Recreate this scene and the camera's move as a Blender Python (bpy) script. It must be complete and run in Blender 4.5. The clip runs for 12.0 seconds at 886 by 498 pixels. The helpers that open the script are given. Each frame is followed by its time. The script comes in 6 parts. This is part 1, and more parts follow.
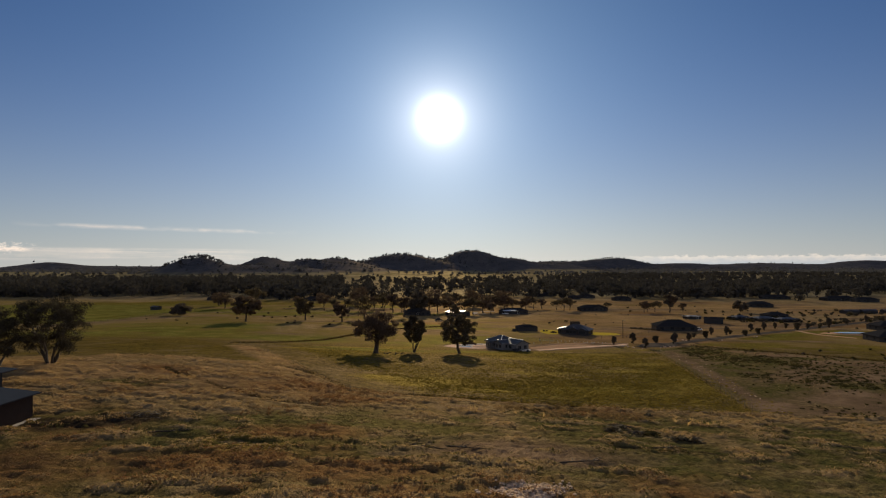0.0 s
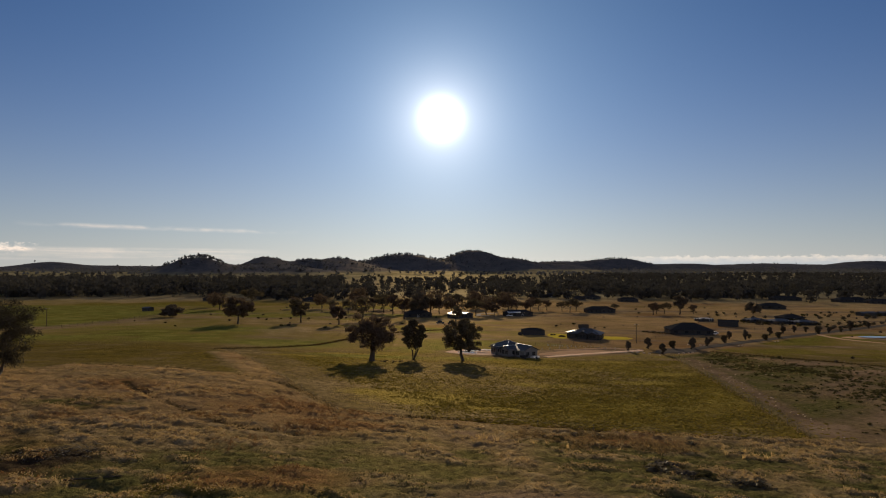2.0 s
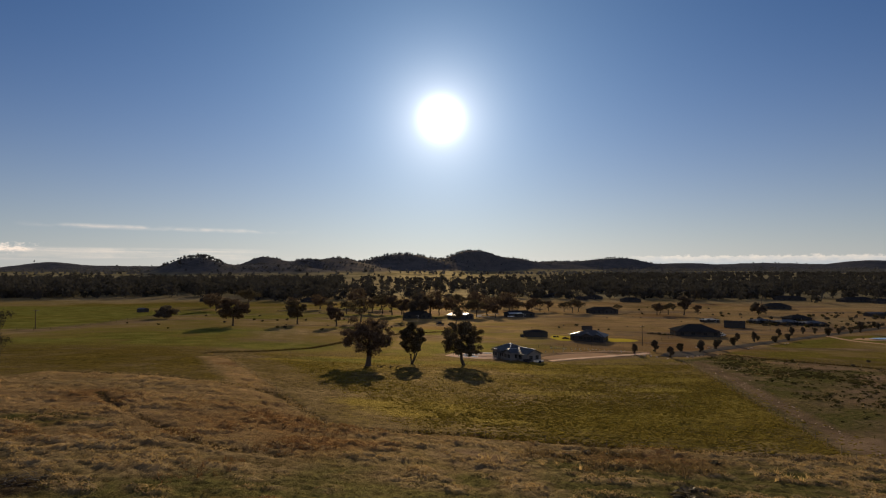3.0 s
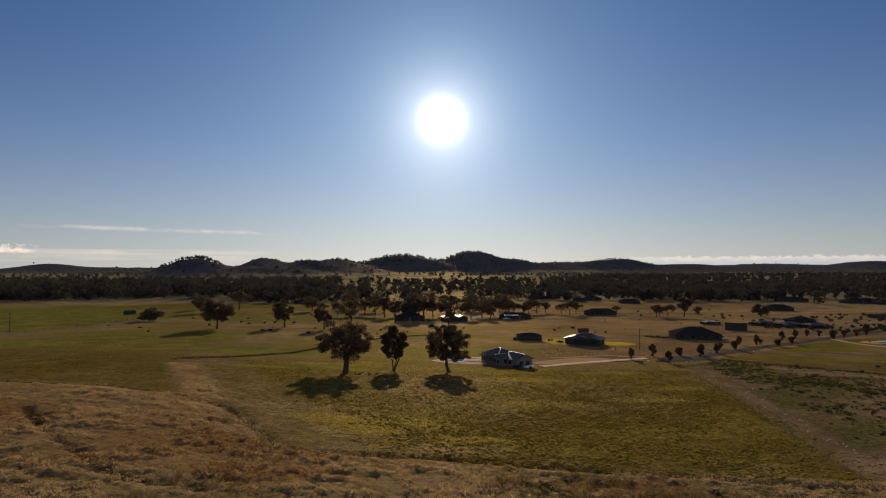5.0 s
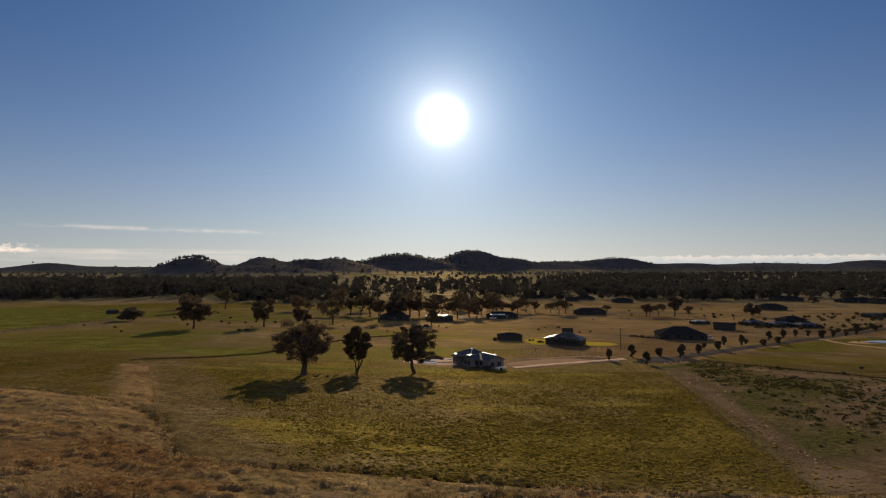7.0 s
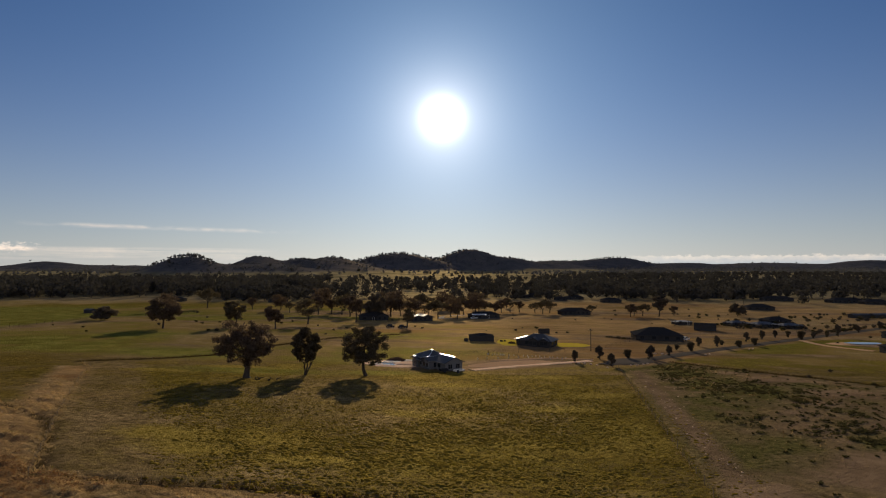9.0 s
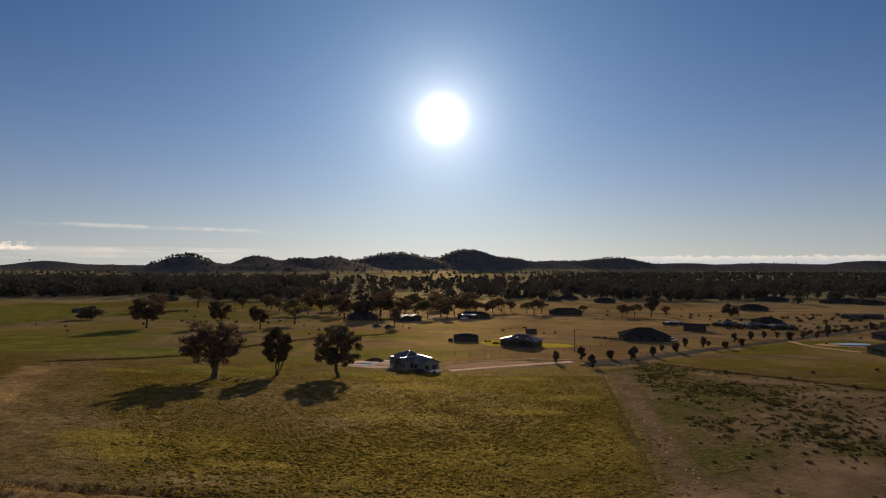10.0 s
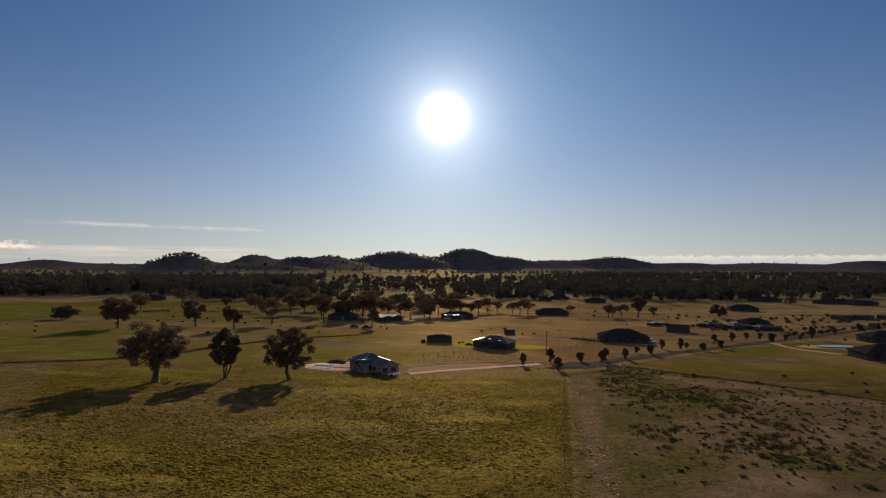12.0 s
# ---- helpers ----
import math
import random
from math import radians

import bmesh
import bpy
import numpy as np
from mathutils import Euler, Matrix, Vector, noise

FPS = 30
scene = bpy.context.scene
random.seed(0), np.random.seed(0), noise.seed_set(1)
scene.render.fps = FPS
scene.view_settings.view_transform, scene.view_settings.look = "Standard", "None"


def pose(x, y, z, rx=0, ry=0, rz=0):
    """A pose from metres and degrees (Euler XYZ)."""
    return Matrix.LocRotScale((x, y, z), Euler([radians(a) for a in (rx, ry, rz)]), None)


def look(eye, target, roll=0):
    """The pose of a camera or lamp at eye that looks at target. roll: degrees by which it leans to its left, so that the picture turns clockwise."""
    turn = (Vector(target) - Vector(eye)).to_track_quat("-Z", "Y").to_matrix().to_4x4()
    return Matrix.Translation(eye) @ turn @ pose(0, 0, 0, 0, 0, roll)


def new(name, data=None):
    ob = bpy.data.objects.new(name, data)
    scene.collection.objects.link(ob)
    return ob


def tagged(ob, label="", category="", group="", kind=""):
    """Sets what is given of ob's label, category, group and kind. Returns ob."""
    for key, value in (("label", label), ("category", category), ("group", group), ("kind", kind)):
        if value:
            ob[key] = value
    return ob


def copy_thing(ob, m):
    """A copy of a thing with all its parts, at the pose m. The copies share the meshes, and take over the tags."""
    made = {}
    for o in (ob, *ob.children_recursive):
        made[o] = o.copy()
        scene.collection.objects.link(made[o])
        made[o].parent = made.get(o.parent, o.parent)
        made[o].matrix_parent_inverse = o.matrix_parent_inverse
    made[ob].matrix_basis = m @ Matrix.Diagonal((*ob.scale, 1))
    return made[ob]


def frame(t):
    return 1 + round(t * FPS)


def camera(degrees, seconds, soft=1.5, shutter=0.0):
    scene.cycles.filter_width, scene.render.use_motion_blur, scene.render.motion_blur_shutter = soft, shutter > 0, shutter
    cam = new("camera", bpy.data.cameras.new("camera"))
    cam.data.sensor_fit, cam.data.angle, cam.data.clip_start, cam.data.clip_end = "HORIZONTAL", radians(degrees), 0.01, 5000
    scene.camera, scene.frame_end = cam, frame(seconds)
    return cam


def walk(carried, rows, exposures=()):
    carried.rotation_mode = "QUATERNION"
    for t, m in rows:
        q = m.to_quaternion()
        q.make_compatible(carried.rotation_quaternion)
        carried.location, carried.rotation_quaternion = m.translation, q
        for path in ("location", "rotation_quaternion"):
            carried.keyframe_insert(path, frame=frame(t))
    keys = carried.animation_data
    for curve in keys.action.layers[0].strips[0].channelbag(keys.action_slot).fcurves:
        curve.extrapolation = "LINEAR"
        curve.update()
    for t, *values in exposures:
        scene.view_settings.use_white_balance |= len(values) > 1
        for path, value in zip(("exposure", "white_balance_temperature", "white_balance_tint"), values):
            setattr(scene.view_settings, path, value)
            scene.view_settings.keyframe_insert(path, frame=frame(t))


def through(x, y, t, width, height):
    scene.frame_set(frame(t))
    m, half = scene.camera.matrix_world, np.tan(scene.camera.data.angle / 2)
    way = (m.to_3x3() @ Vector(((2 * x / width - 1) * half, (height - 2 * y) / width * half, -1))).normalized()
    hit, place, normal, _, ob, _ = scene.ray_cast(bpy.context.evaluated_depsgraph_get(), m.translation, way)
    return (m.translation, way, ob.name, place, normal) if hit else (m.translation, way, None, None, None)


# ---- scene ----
cam = camera(73.06, 12.0, soft=1.15)


def aim(x, y, z, pitch, roll, yaw):
    """A level drone pose: pitch up, roll and yaw to the left, in degrees."""
    return pose(x, y, z, 90 + pitch, 0, yaw) @ pose(0, 0, 0, 0, 0, roll)


# path begin
walk(cam, [
    (0, aim(-0.00, -0.00, 23.99, 1.600, -0.056, 0.000)),
    (0.5, aim(0.09, 3.59, 23.93, 1.609, -0.017, 0.051)),
    (1, aim(0.10, 7.35, 23.84, 1.605, 0.011, 0.096)),
    (1.5, aim(-0.07, 11.33, 23.82, 1.603, 0.021, 0.126)),
    (2, aim(-0.18, 15.46, 23.93, 1.605, 0.016, 0.154)),
    (2.5, aim(-0.25, 19.37, 24.06, 1.596, -0.012, 0.168)),
    (3, aim(-0.02, 22.95, 24.11, 1.587, -0.044, 0.176)),
    (5, aim(4.55, 32.89, 23.88, 1.701, -0.108, 0.236)),
    (5.5, aim(6.45, 34.52, 23.86, 1.703, -0.115, 0.259)),
    (6, aim(8.66, 36.08, 23.71, 1.689, -0.117, 0.275)),
    (6.5, aim(11.17, 37.47, 23.64, 1.670, -0.117, 0.285)),
    (7, aim(13.81, 38.74, 23.47, 1.634, -0.120, 0.293)),
    (9, aim(25.81, 43.71, 23.47, 1.556, -0.008, 0.263)),
    (9.5, aim(29.10, 45.18, 23.27, 1.559, 0.047, 0.277)),
    (10, aim(32.31, 46.37, 23.27, 1.556, 0.081, 0.283)),
    (10.5, aim(35.65, 47.46, 23.09, 1.551, 0.104, 0.291)),
    (11, aim(38.80, 48.73, 23.20, 1.538, 0.120, 0.308)),
    (11.5, aim(41.41, 50.13, 23.36, 1.518, 0.144, 0.346)),
    (12, aim(43.57, 51.50, 23.35, 1.496, 0.169, 0.396)),
])
# path end

# ---- daylight: a low winter sun straight ahead, clear sky ----
SUN_EL, SUN_AZ = radians(13.9), radians(-0.34)
SUN_DIR = Vector((math.sin(SUN_AZ) * math.cos(SUN_EL), math.cos(SUN_AZ) * math.cos(SUN_EL), math.sin(SUN_EL)))
scene.view_settings.exposure = 0.95

sun = new("sun", bpy.data.lights.new("sun", "SUN"))
sun.data.energy, sun.data.angle, sun.data.color = 4.6, radians(0.53), (1.0, 0.805, 0.54)
sun.matrix_world = look(SUN_DIR * 100, (0, 0, 0))


class Nodes:
    """A short hand for node trees."""

    def __init__(self, tree):
        self.t = tree
        tree.nodes.clear()

    def add(self, kind, ins=None, **props):
        n = self.t.nodes.new(kind)
        for key, value in props.items():
            setattr(n, key, value)
        for key, value in (ins or {}).items():
            self.link(value, n.inputs[key])
        return n

    def link(self, value, socket):
        if isinstance(value, bpy.types.NodeSocket):
            self.t.links.new(value, socket)
        elif isinstance(value, bpy.types.Node):
            self.t.links.new(value.outputs[0], socket)
        else:
            socket.default_value = value

    def math(self, op, a, b=0.0, c=0.0, clamp=False):
        n = self.add("ShaderNodeMath", {0: a, 1: b, 2: c}, operation=op)
        n.use_clamp = clamp
        return n.outputs[0]

    def ramp(self, fac, *stops):
        n = self.add("ShaderNodeValToRGB", {0: fac})
        el = n.color_ramp.elements
        while len(el) < len(stops):
            el.new(0.5)
        for e, (p, c) in zip(el, stops):
            e.position = p
            e.color = (*c, 1) if isinstance(c, tuple) else (c, c, c, 1)
        return n.outputs[0]

    def noise(self, vec, scale, detail=3.0, rough=0.55):
        return self.add("ShaderNodeTexNoise", {"Vector": vec, "Scale": scale, "Detail": detail, "Roughness": rough}).outputs[0]

    def mix(self, fac, a, b, blend="MIX"):
        n = self.add("ShaderNodeMix", data_type="RGBA", blend_type=blend)
        for value, socket in ((fac, n.inputs[0]), (a, n.inputs[6]), (b, n.inputs[7])):
            self.link((*value, 1) if isinstance(value, tuple) and len(value) == 3 else value, socket)
        return n.outputs[2]

    def scaled(self, vec, x, y, z):
        return self.add("ShaderNodeMapping", {"Vector": vec, "Scale": (x, y, z)}).outputs[0]


def build_world():
    w = bpy.data.worlds.new("sky")
    scene.world = w
    w.use_nodes = True
    n = Nodes(w.node_tree)
    way = n.add("ShaderNodeTexCoord").outputs["Generated"]
    sky = n.add("ShaderNodeTexSky", sky_type="NISHITA", sun_disc=False, sun_elevation=SUN_EL, sun_rotation=SUN_AZ,
                altitude=300.0, air_density=1.0, dust_density=0.0, ozone_density=6.0)
    # the glare of the sun: a burnt-out core and a wide soft aureole
    cosine = n.add("ShaderNodeVectorMath", {0: way, 1: tuple(SUN_DIR)}, operation="DOT_PRODUCT").outputs["Value"]
    angle = n.math("MULTIPLY", n.math("ARCCOSINE", n.math("MINIMUM", cosine, 1.0)), 180 / math.pi)
    core = n.math("MULTIPLY", n.math("EXPONENT", n.math("MULTIPLY", n.math("POWER", n.math("DIVIDE", angle, CORE_WIDE), 2.0), -1.0)), CORE)
    halo = n.math("MULTIPLY", n.math("EXPONENT", n.math("DIVIDE", angle, -HALO_WIDE)), HALO)
    veil = n.math("EXPONENT", n.math("DIVIDE", angle, -VEIL_WIDE))
    # thin cloud streaks and a low bank of cumulus along the horizon
    xyz = n.add("ShaderNodeSeparateXYZ", {0: way})
    el = n.math("MULTIPLY", n.math("ARCSINE", xyz.outputs[2]), 180 / math.pi)
    az = n.math("MULTIPLY", n.math("ARCTAN2", xyz.outputs[0], xyz.outputs[1]), 180 / math.pi)
    flat = n.add("ShaderNodeCombineXYZ", {0: az, 1: el}).outputs[0]

    def band(v, lo, hi, soft):
        up = n.add("ShaderNodeMapRange", {0: v, 1: lo - soft, 2: lo + soft}).outputs[0]
        down = n.add("ShaderNodeMapRange", {0: v, 1: hi - soft, 2: hi + soft, 3: 1.0, 4: 0.0}).outputs[0]
        return n.math("MULTIPLY", up, down)

    puff = n.math("MULTIPLY", n.math("SUBTRACT", n.noise(n.scaled(flat, 1.3, 2.4, 1), 1.0, 7.0, 0.66), 0.5), 2.4)
    crown = n.math("SUBTRACT", el, n.math("MULTIPLY", puff, 0.42))
    bank = n.math("MULTIPLY", band(crown, -0.8, 0.82, 0.06), n.math("MULTIPLY", band(az, 18.0, 75.0, 2.0), 0.5))
    heap = n.math("MULTIPLY", band(n.math("SUBTRACT", el, n.math("MULTIPLY", puff, 0.7)), 1.2, 1.6, 0.12), n.math("MULTIPLY", band(n.math("SUBTRACT", az, n.math("MULTIPLY", puff, 2.4)), -60.0, -34.9, 0.5), 0.75))
    thin = n.noise(n.scaled(flat, 0.14, 3.2, 1), 1.0, 4.0, 0.55)
    streak = n.math("MULTIPLY", n.math("ADD", band(el, 1.16, 1.46, 0.12), n.math("MULTIPLY", band(el, 0.45, 1.1, 0.3), 0.6)),
                    n.math("MULTIPLY", band(az, -60.0, -17.5, 2.0), n.math("MULTIPLY", n.ramp(thin, (0.36, 0.05), (0.62, 1.0)), 0.5)))
    wisp = n.math("MULTIPLY", band(n.math("SUBTRACT", el, n.math("MULTIPLY", n.math("ADD", az, 30.0), -0.012)), 3.16, 3.4, 0.13),
                  n.math("MULTIPLY", band(az, -33.5, -16.0, 2.5), n.math("MULTIPLY", n.ramp(n.noise(n.scaled(flat, 0.35, 1.0, 1), 1.0, 2.0), (0.38, 0.0), (0.6, 1.0)), 0.4)))
    # cream tops over blue-grey bases
    high = n.add("ShaderNodeMapRange", {0: n.math("ADD", el, n.math("MULTIPLY", puff, 0.3)), 1: 0.25, 2: 0.8}).outputs[0]
    lit = n.mix(n.math("MULTIPLY", n.math("ADD", high, heap, clamp=True), n.ramp(n.noise(n.scaled(flat, 1.1, 2.4, 1), 1.0, 5.0, 0.6), (0.34, 0.45), (0.6, 1.0))), CLOUD_DARK, CLOUD_LIGHT)
    lit = n.mix(n.math("ADD", streak, wisp, clamp=True), lit, CLOUD_PINK)
    cover = n.math("MINIMUM", n.math("ADD", n.math("ADD", bank, heap), n.math("ADD", streak, wisp)), 0.9)

    toned = n.mix(1.0, n.mix(1.0, sky.outputs[0], SKY_TINT, "MULTIPLY"), (SKY, SKY, SKY), "MULTIPLY")
    # pale haze low over the horizon, brightest under the sun
    low = n.math("EXPONENT", n.math("DIVIDE", n.math("MAXIMUM", el, 0.0), -HAZE_HIGH))
    # the unseen sky behind the camera is brightened, as added fill for shaded sides
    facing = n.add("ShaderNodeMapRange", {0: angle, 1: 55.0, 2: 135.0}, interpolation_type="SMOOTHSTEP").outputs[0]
    side = n.mix(facing, HAZE_SIDE, FILL_BACK)
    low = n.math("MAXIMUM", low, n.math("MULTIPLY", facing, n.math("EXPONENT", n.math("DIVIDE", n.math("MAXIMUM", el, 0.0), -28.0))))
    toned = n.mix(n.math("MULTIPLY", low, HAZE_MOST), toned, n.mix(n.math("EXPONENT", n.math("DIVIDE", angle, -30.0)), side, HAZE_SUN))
    clouded = n.mix(cover, toned, lit)
    glow = n.mix(1.0, clouded, n.mix(veil, (0, 0, 0), VEIL), "ADD")
    glow = n.mix(1.0, glow, n.add("ShaderNodeCombineXYZ", {0: n.math("ADD", core, halo), 1: n.math("ADD", core, n.math("MULTIPLY", halo, 0.91)),
                                                           2: n.math("ADD", core, n.math("MULTIPLY", halo, 0.83))}).outputs[0], "ADD")
    n.add("ShaderNodeOutputWorld", {0: n.add("ShaderNodeBackground", {0: glow, 1: 1.0})})


SKY, SKY_TINT = 0.034, (0.435, 0.64, 0.82)
CORE, CORE_WIDE, HALO, HALO_WIDE = 1.4, 1.34, 0.6, 2.5
VEIL, VEIL_WIDE = (0.128, 0.186, 0.212), 13.0
HAZE_SIDE, HAZE_SUN, HAZE_HIGH, HAZE_MOST = (0.178, 0.194, 0.204), (0.5, 0.42, 0.335), 7.0, 0.88
# added fill light from the sky out of view
FILL_BACK = (0.44, 0.42, 0.44)
CLOUD_DARK, CLOUD_LIGHT, CLOUD_PINK = (0.27, 0.285, 0.31), (0.58, 0.48, 0.39), (0.56, 0.41, 0.315)
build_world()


# ---- materials ----
def material(name):
    m = bpy.data.materials.new(name)
    m.use_nodes = True
    return m, Nodes(m.node_tree)


def finish(n, shader):
    n.add("ShaderNodeOutputMaterial", {0: shader})


def surface(name, colour, rough=0.7, metal=0.0, spread=0.25, grain=6.0, stain=0.7, bump=0.15, ribs=0.0, spec=0.5, rib_axis=0, matt=False):
    """Paint, metal, timber, soil: a base colour with grain, broad stains, fine relief and, for sheet metal, pressed ribs."""
    m, n = material(name)
    at = n.add("ShaderNodeTexCoord").outputs["Object"]
    fine, broad = n.noise(at, grain, 5.0), n.noise(at, stain, 3.0)
    rnd = n.add("ShaderNodeObjectInfo").outputs["Random"]
    k = n.math("ADD", n.math("MULTIPLY", n.math("ADD", n.math("ADD", fine, broad), n.math("MULTIPLY", rnd, 0.3)), spread), 1 - spread * 1.1)
    shade = n.add("ShaderNodeCombineXYZ", {0: k, 1: k, 2: k}).outputs[0]
    col = n.mix(1.0, colour, shade, "MULTIPLY")
    height = fine
    if ribs:
        wave = n.add("ShaderNodeTexWave", {"Vector": at, "Scale": ribs, "Distortion": 0.0}, bands_direction="XYZ"[rib_axis]).outputs[1]
        height = n.math("ADD", n.math("MULTIPLY", fine, 0.15), wave)
    b = n.add("ShaderNodeBump", {"Strength": bump, "Distance": 0.03, "Height": height})
    if matt:
        finish(n, n.add("ShaderNodeBsdfDiffuse", {0: col, 1: 0.5, 2: b}))
        return m
    r = n.math("ADD", n.math("MULTIPLY", n.math("SUBTRACT", broad, 0.5), 0.3), rough, clamp=True)
    finish(n, n.add("ShaderNodeBsdfPrincipled", {"Base Color": col, "Roughness": r, "Metallic": metal, "Normal": b, "Specular IOR Level": spec}))
    return m


def foliage(name, dark, light, through=0.35, gloss=0.02, own_tone=0.55, patch=0.35):
    """Leaves and grass: matt, letting part of the light through, each clump with its own tone."""
    m, n = material(name)
    rnd = n.add("ShaderNodeNewGeometry").outputs["Random Per Island"]
    own = n.add("ShaderNodeObjectInfo").outputs["Random"]
    at = n.add("ShaderNodeTexCoord").outputs["Object"]
    f = n.math("ADD", n.math("MULTIPLY", rnd, own_tone), n.math("ADD", n.math("MULTIPLY", own, 0.15), n.math("MULTIPLY", n.ramp(n.noise(at, patch, 2.0), (0.3, 0.0), (0.7, 1.0)), 0.85 - own_tone)), clamp=True)
    col = n.mix(f, dark, light)
    d = n.add("ShaderNodeBsdfDiffuse", {0: col})
    t = n.add("ShaderNodeBsdfTranslucent", {0: n.mix(1.0, col, (1.1, 1.05, 0.75), "MULTIPLY")})
    g = n.add("ShaderNodeBsdfGlossy", {0: (0.6, 0.6, 0.55, 1), 1: 0.55})
    body = n.add("ShaderNodeMixShader", {0: through, 1: d, 2: t})
    finish(n, n.add("ShaderNodeMixShader", {0: gloss, 1: body, 2: g}))
    return m


def bark_material():
    m, n = material("bark")
    at = n.add("ShaderNodeTexCoord").outputs["Object"]
    f = n.noise(n.scaled(at, 3.0, 3.0, 0.6), 2.0, 5.0)
    col = n.mix(n.ramp(f, (0.35, 0.0), (0.65, 1.0)), (0.022, 0.018, 0.014), (0.062, 0.05, 0.04))
    b = n.add("ShaderNodeBump", {"Strength": 0.6, "Distance": 0.05, "Height": f})
    finish(n, n.add("ShaderNodeBsdfPrincipled", {"Base Color": col, "Roughness": 0.9, "Normal": b}))
    return m


def ground_material():
    """One sheet of pasture: green and dry grass, bare soil and rock, mixed by how much of each grows at a place."""
    m, n = material("pasture")
    at = n.add("ShaderNodeNewGeometry").outputs["Position"]
    growth = n.add("ShaderNodeAttribute", attribute_name="cover")
    cover = n.add("ShaderNodeSeparateColor", {0: growth.outputs["Color"]})
    straw = growth.outputs["Alpha"]
    more = n.add("ShaderNodeSeparateColor", {0: n.add("ShaderNodeAttribute", attribute_name="soil").outputs["Color"]})
    lush, rust, bare = cover.outputs[0], cover.outputs[1], cover.outputs[2]
    rock, dark_mud, gold = more.outputs[0], more.outputs[1], more.outputs[2]
    tone_layers = n.add("ShaderNodeAttribute", attribute_name="ground_tones")
    low, low_alpha = n.add("ShaderNodeSeparateColor", {0: tone_layers.outputs["Color"]}), tone_layers.outputs["Alpha"]
    hazy_heath, moss, field = low.outputs[0], low.outputs[1], low.outputs[2]
    tuft_light = low_alpha
    grain = n.noise(at, 5.0, 4.0, 0.7)
    clump = n.noise(at, 1.15, 5.0, 0.7)
    patch = n.noise(at, 0.11, 4.0, 0.6)
    wide = n.noise(at, 0.018, 4.0, 0.55)
    streak = n.noise(n.scaled(at, 0.05, 0.5, 0.3), 1.0, 4.0, 0.6)
    # tussock tops coloured light, the gaps dark, for the shade between them
    dry = n.mix(n.math("ADD", n.math("MULTIPLY", n.ramp(clump, (0.38, 0.0), (0.64, 1.0)), 0.45), n.math("MULTIPLY", tuft_light, 0.62), clamp=True), (0.045, 0.034, 0.014), (0.44, 0.315, 0.165))
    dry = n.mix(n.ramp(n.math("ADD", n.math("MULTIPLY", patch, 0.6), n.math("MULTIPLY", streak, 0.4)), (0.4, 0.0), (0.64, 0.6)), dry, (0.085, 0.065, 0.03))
    # tuft shade put into the green as dark flecks, low in the relief
    sward_light = n.math("ADD", n.math("MULTIPLY", n.ramp(clump, (0.4, 0.0), (0.62, 1.0)), 0.5), n.math("MULTIPLY", tuft_light, 0.55), clamp=True)
    green = n.mix(sward_light, (0.03, 0.025, 0.006), (0.18, 0.142, 0.024))
    green = n.mix(n.ramp(n.math("ADD", n.math("MULTIPLY", patch, 0.55), n.math("MULTIPLY", wide, 0.45)), (0.44, 0.0), (0.6, 0.7)), green, n.mix(sward_light, (0.045, 0.031, 0.009), (0.25, 0.175, 0.038)))
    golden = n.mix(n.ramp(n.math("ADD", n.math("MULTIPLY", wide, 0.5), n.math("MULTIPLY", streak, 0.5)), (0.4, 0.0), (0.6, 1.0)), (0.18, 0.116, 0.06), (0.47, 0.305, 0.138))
    rusty = n.mix(n.math("ADD", n.math("MULTIPLY", n.ramp(clump, (0.35, 0.0), (0.65, 1.0)), 0.6), n.math("MULTIPLY", tuft_light, 0.4), clamp=True), (0.11, 0.06, 0.024), (0.27, 0.15, 0.064))
    # the golden grass is darkened in the gaps too, as shade
    golden = n.mix(n.math("MULTIPLY", n.math("SUBTRACT", 1.0, tuft_light), 0.5), golden, (0.13, 0.085, 0.045))
    soil = n.mix(n.ramp(patch, (0.35, 0.0), (0.65, 1.0)), (0.115, 0.08, 0.052), (0.235, 0.163, 0.104))
    stone = n.mix(n.ramp(clump, (0.4, 0.0), (0.6, 1.0)), (0.3, 0.22, 0.15), (0.62, 0.48, 0.35))

    def grown(amount, soft=0.28):
        """An amount broken up at its edges by the clumps."""
        return n.add("ShaderNodeMapRange", {0: n.math("ADD", amount, n.math("MULTIPLY", n.math("SUBTRACT", n.math("ADD", n.math("MULTIPLY", clump, 0.5), n.math("MULTIPLY", patch, 0.5)), 0.5), 1.5)),
                                            1: 0.5 - soft, 2: 0.5 + soft}).outputs[0]

    col = n.mix(grown(gold), dry, golden)
    col = n.mix(grown(lush), col, green)
    verdant = n.add("ShaderNodeAttribute", attribute_name="soil").outputs["Alpha"]
    col = n.mix(grown(verdant, 0.45), col, n.mix(n.ramp(n.math("ADD", n.math("MULTIPLY", clump, 0.4), n.math("MULTIPLY", patch, 0.6)), (0.38, 0.0), (0.62, 1.0)), (0.085, 0.09, 0.018), (0.2, 0.19, 0.042)))
    # far fields turn dull with distance: haze mixed into their colour
    col = n.mix(n.math("MULTIPLY", field, 0.85), col, n.mix(n.ramp(wide, (0.4, 0.0), (0.6, 1.0)), (0.13, 0.115, 0.07), (0.27, 0.232, 0.14)))
    col = n.mix(grown(straw, 0.4), col, n.mix(n.ramp(clump, (0.36, 0.0), (0.66, 1.0)), (0.12, 0.092, 0.018), (0.33, 0.25, 0.056)))
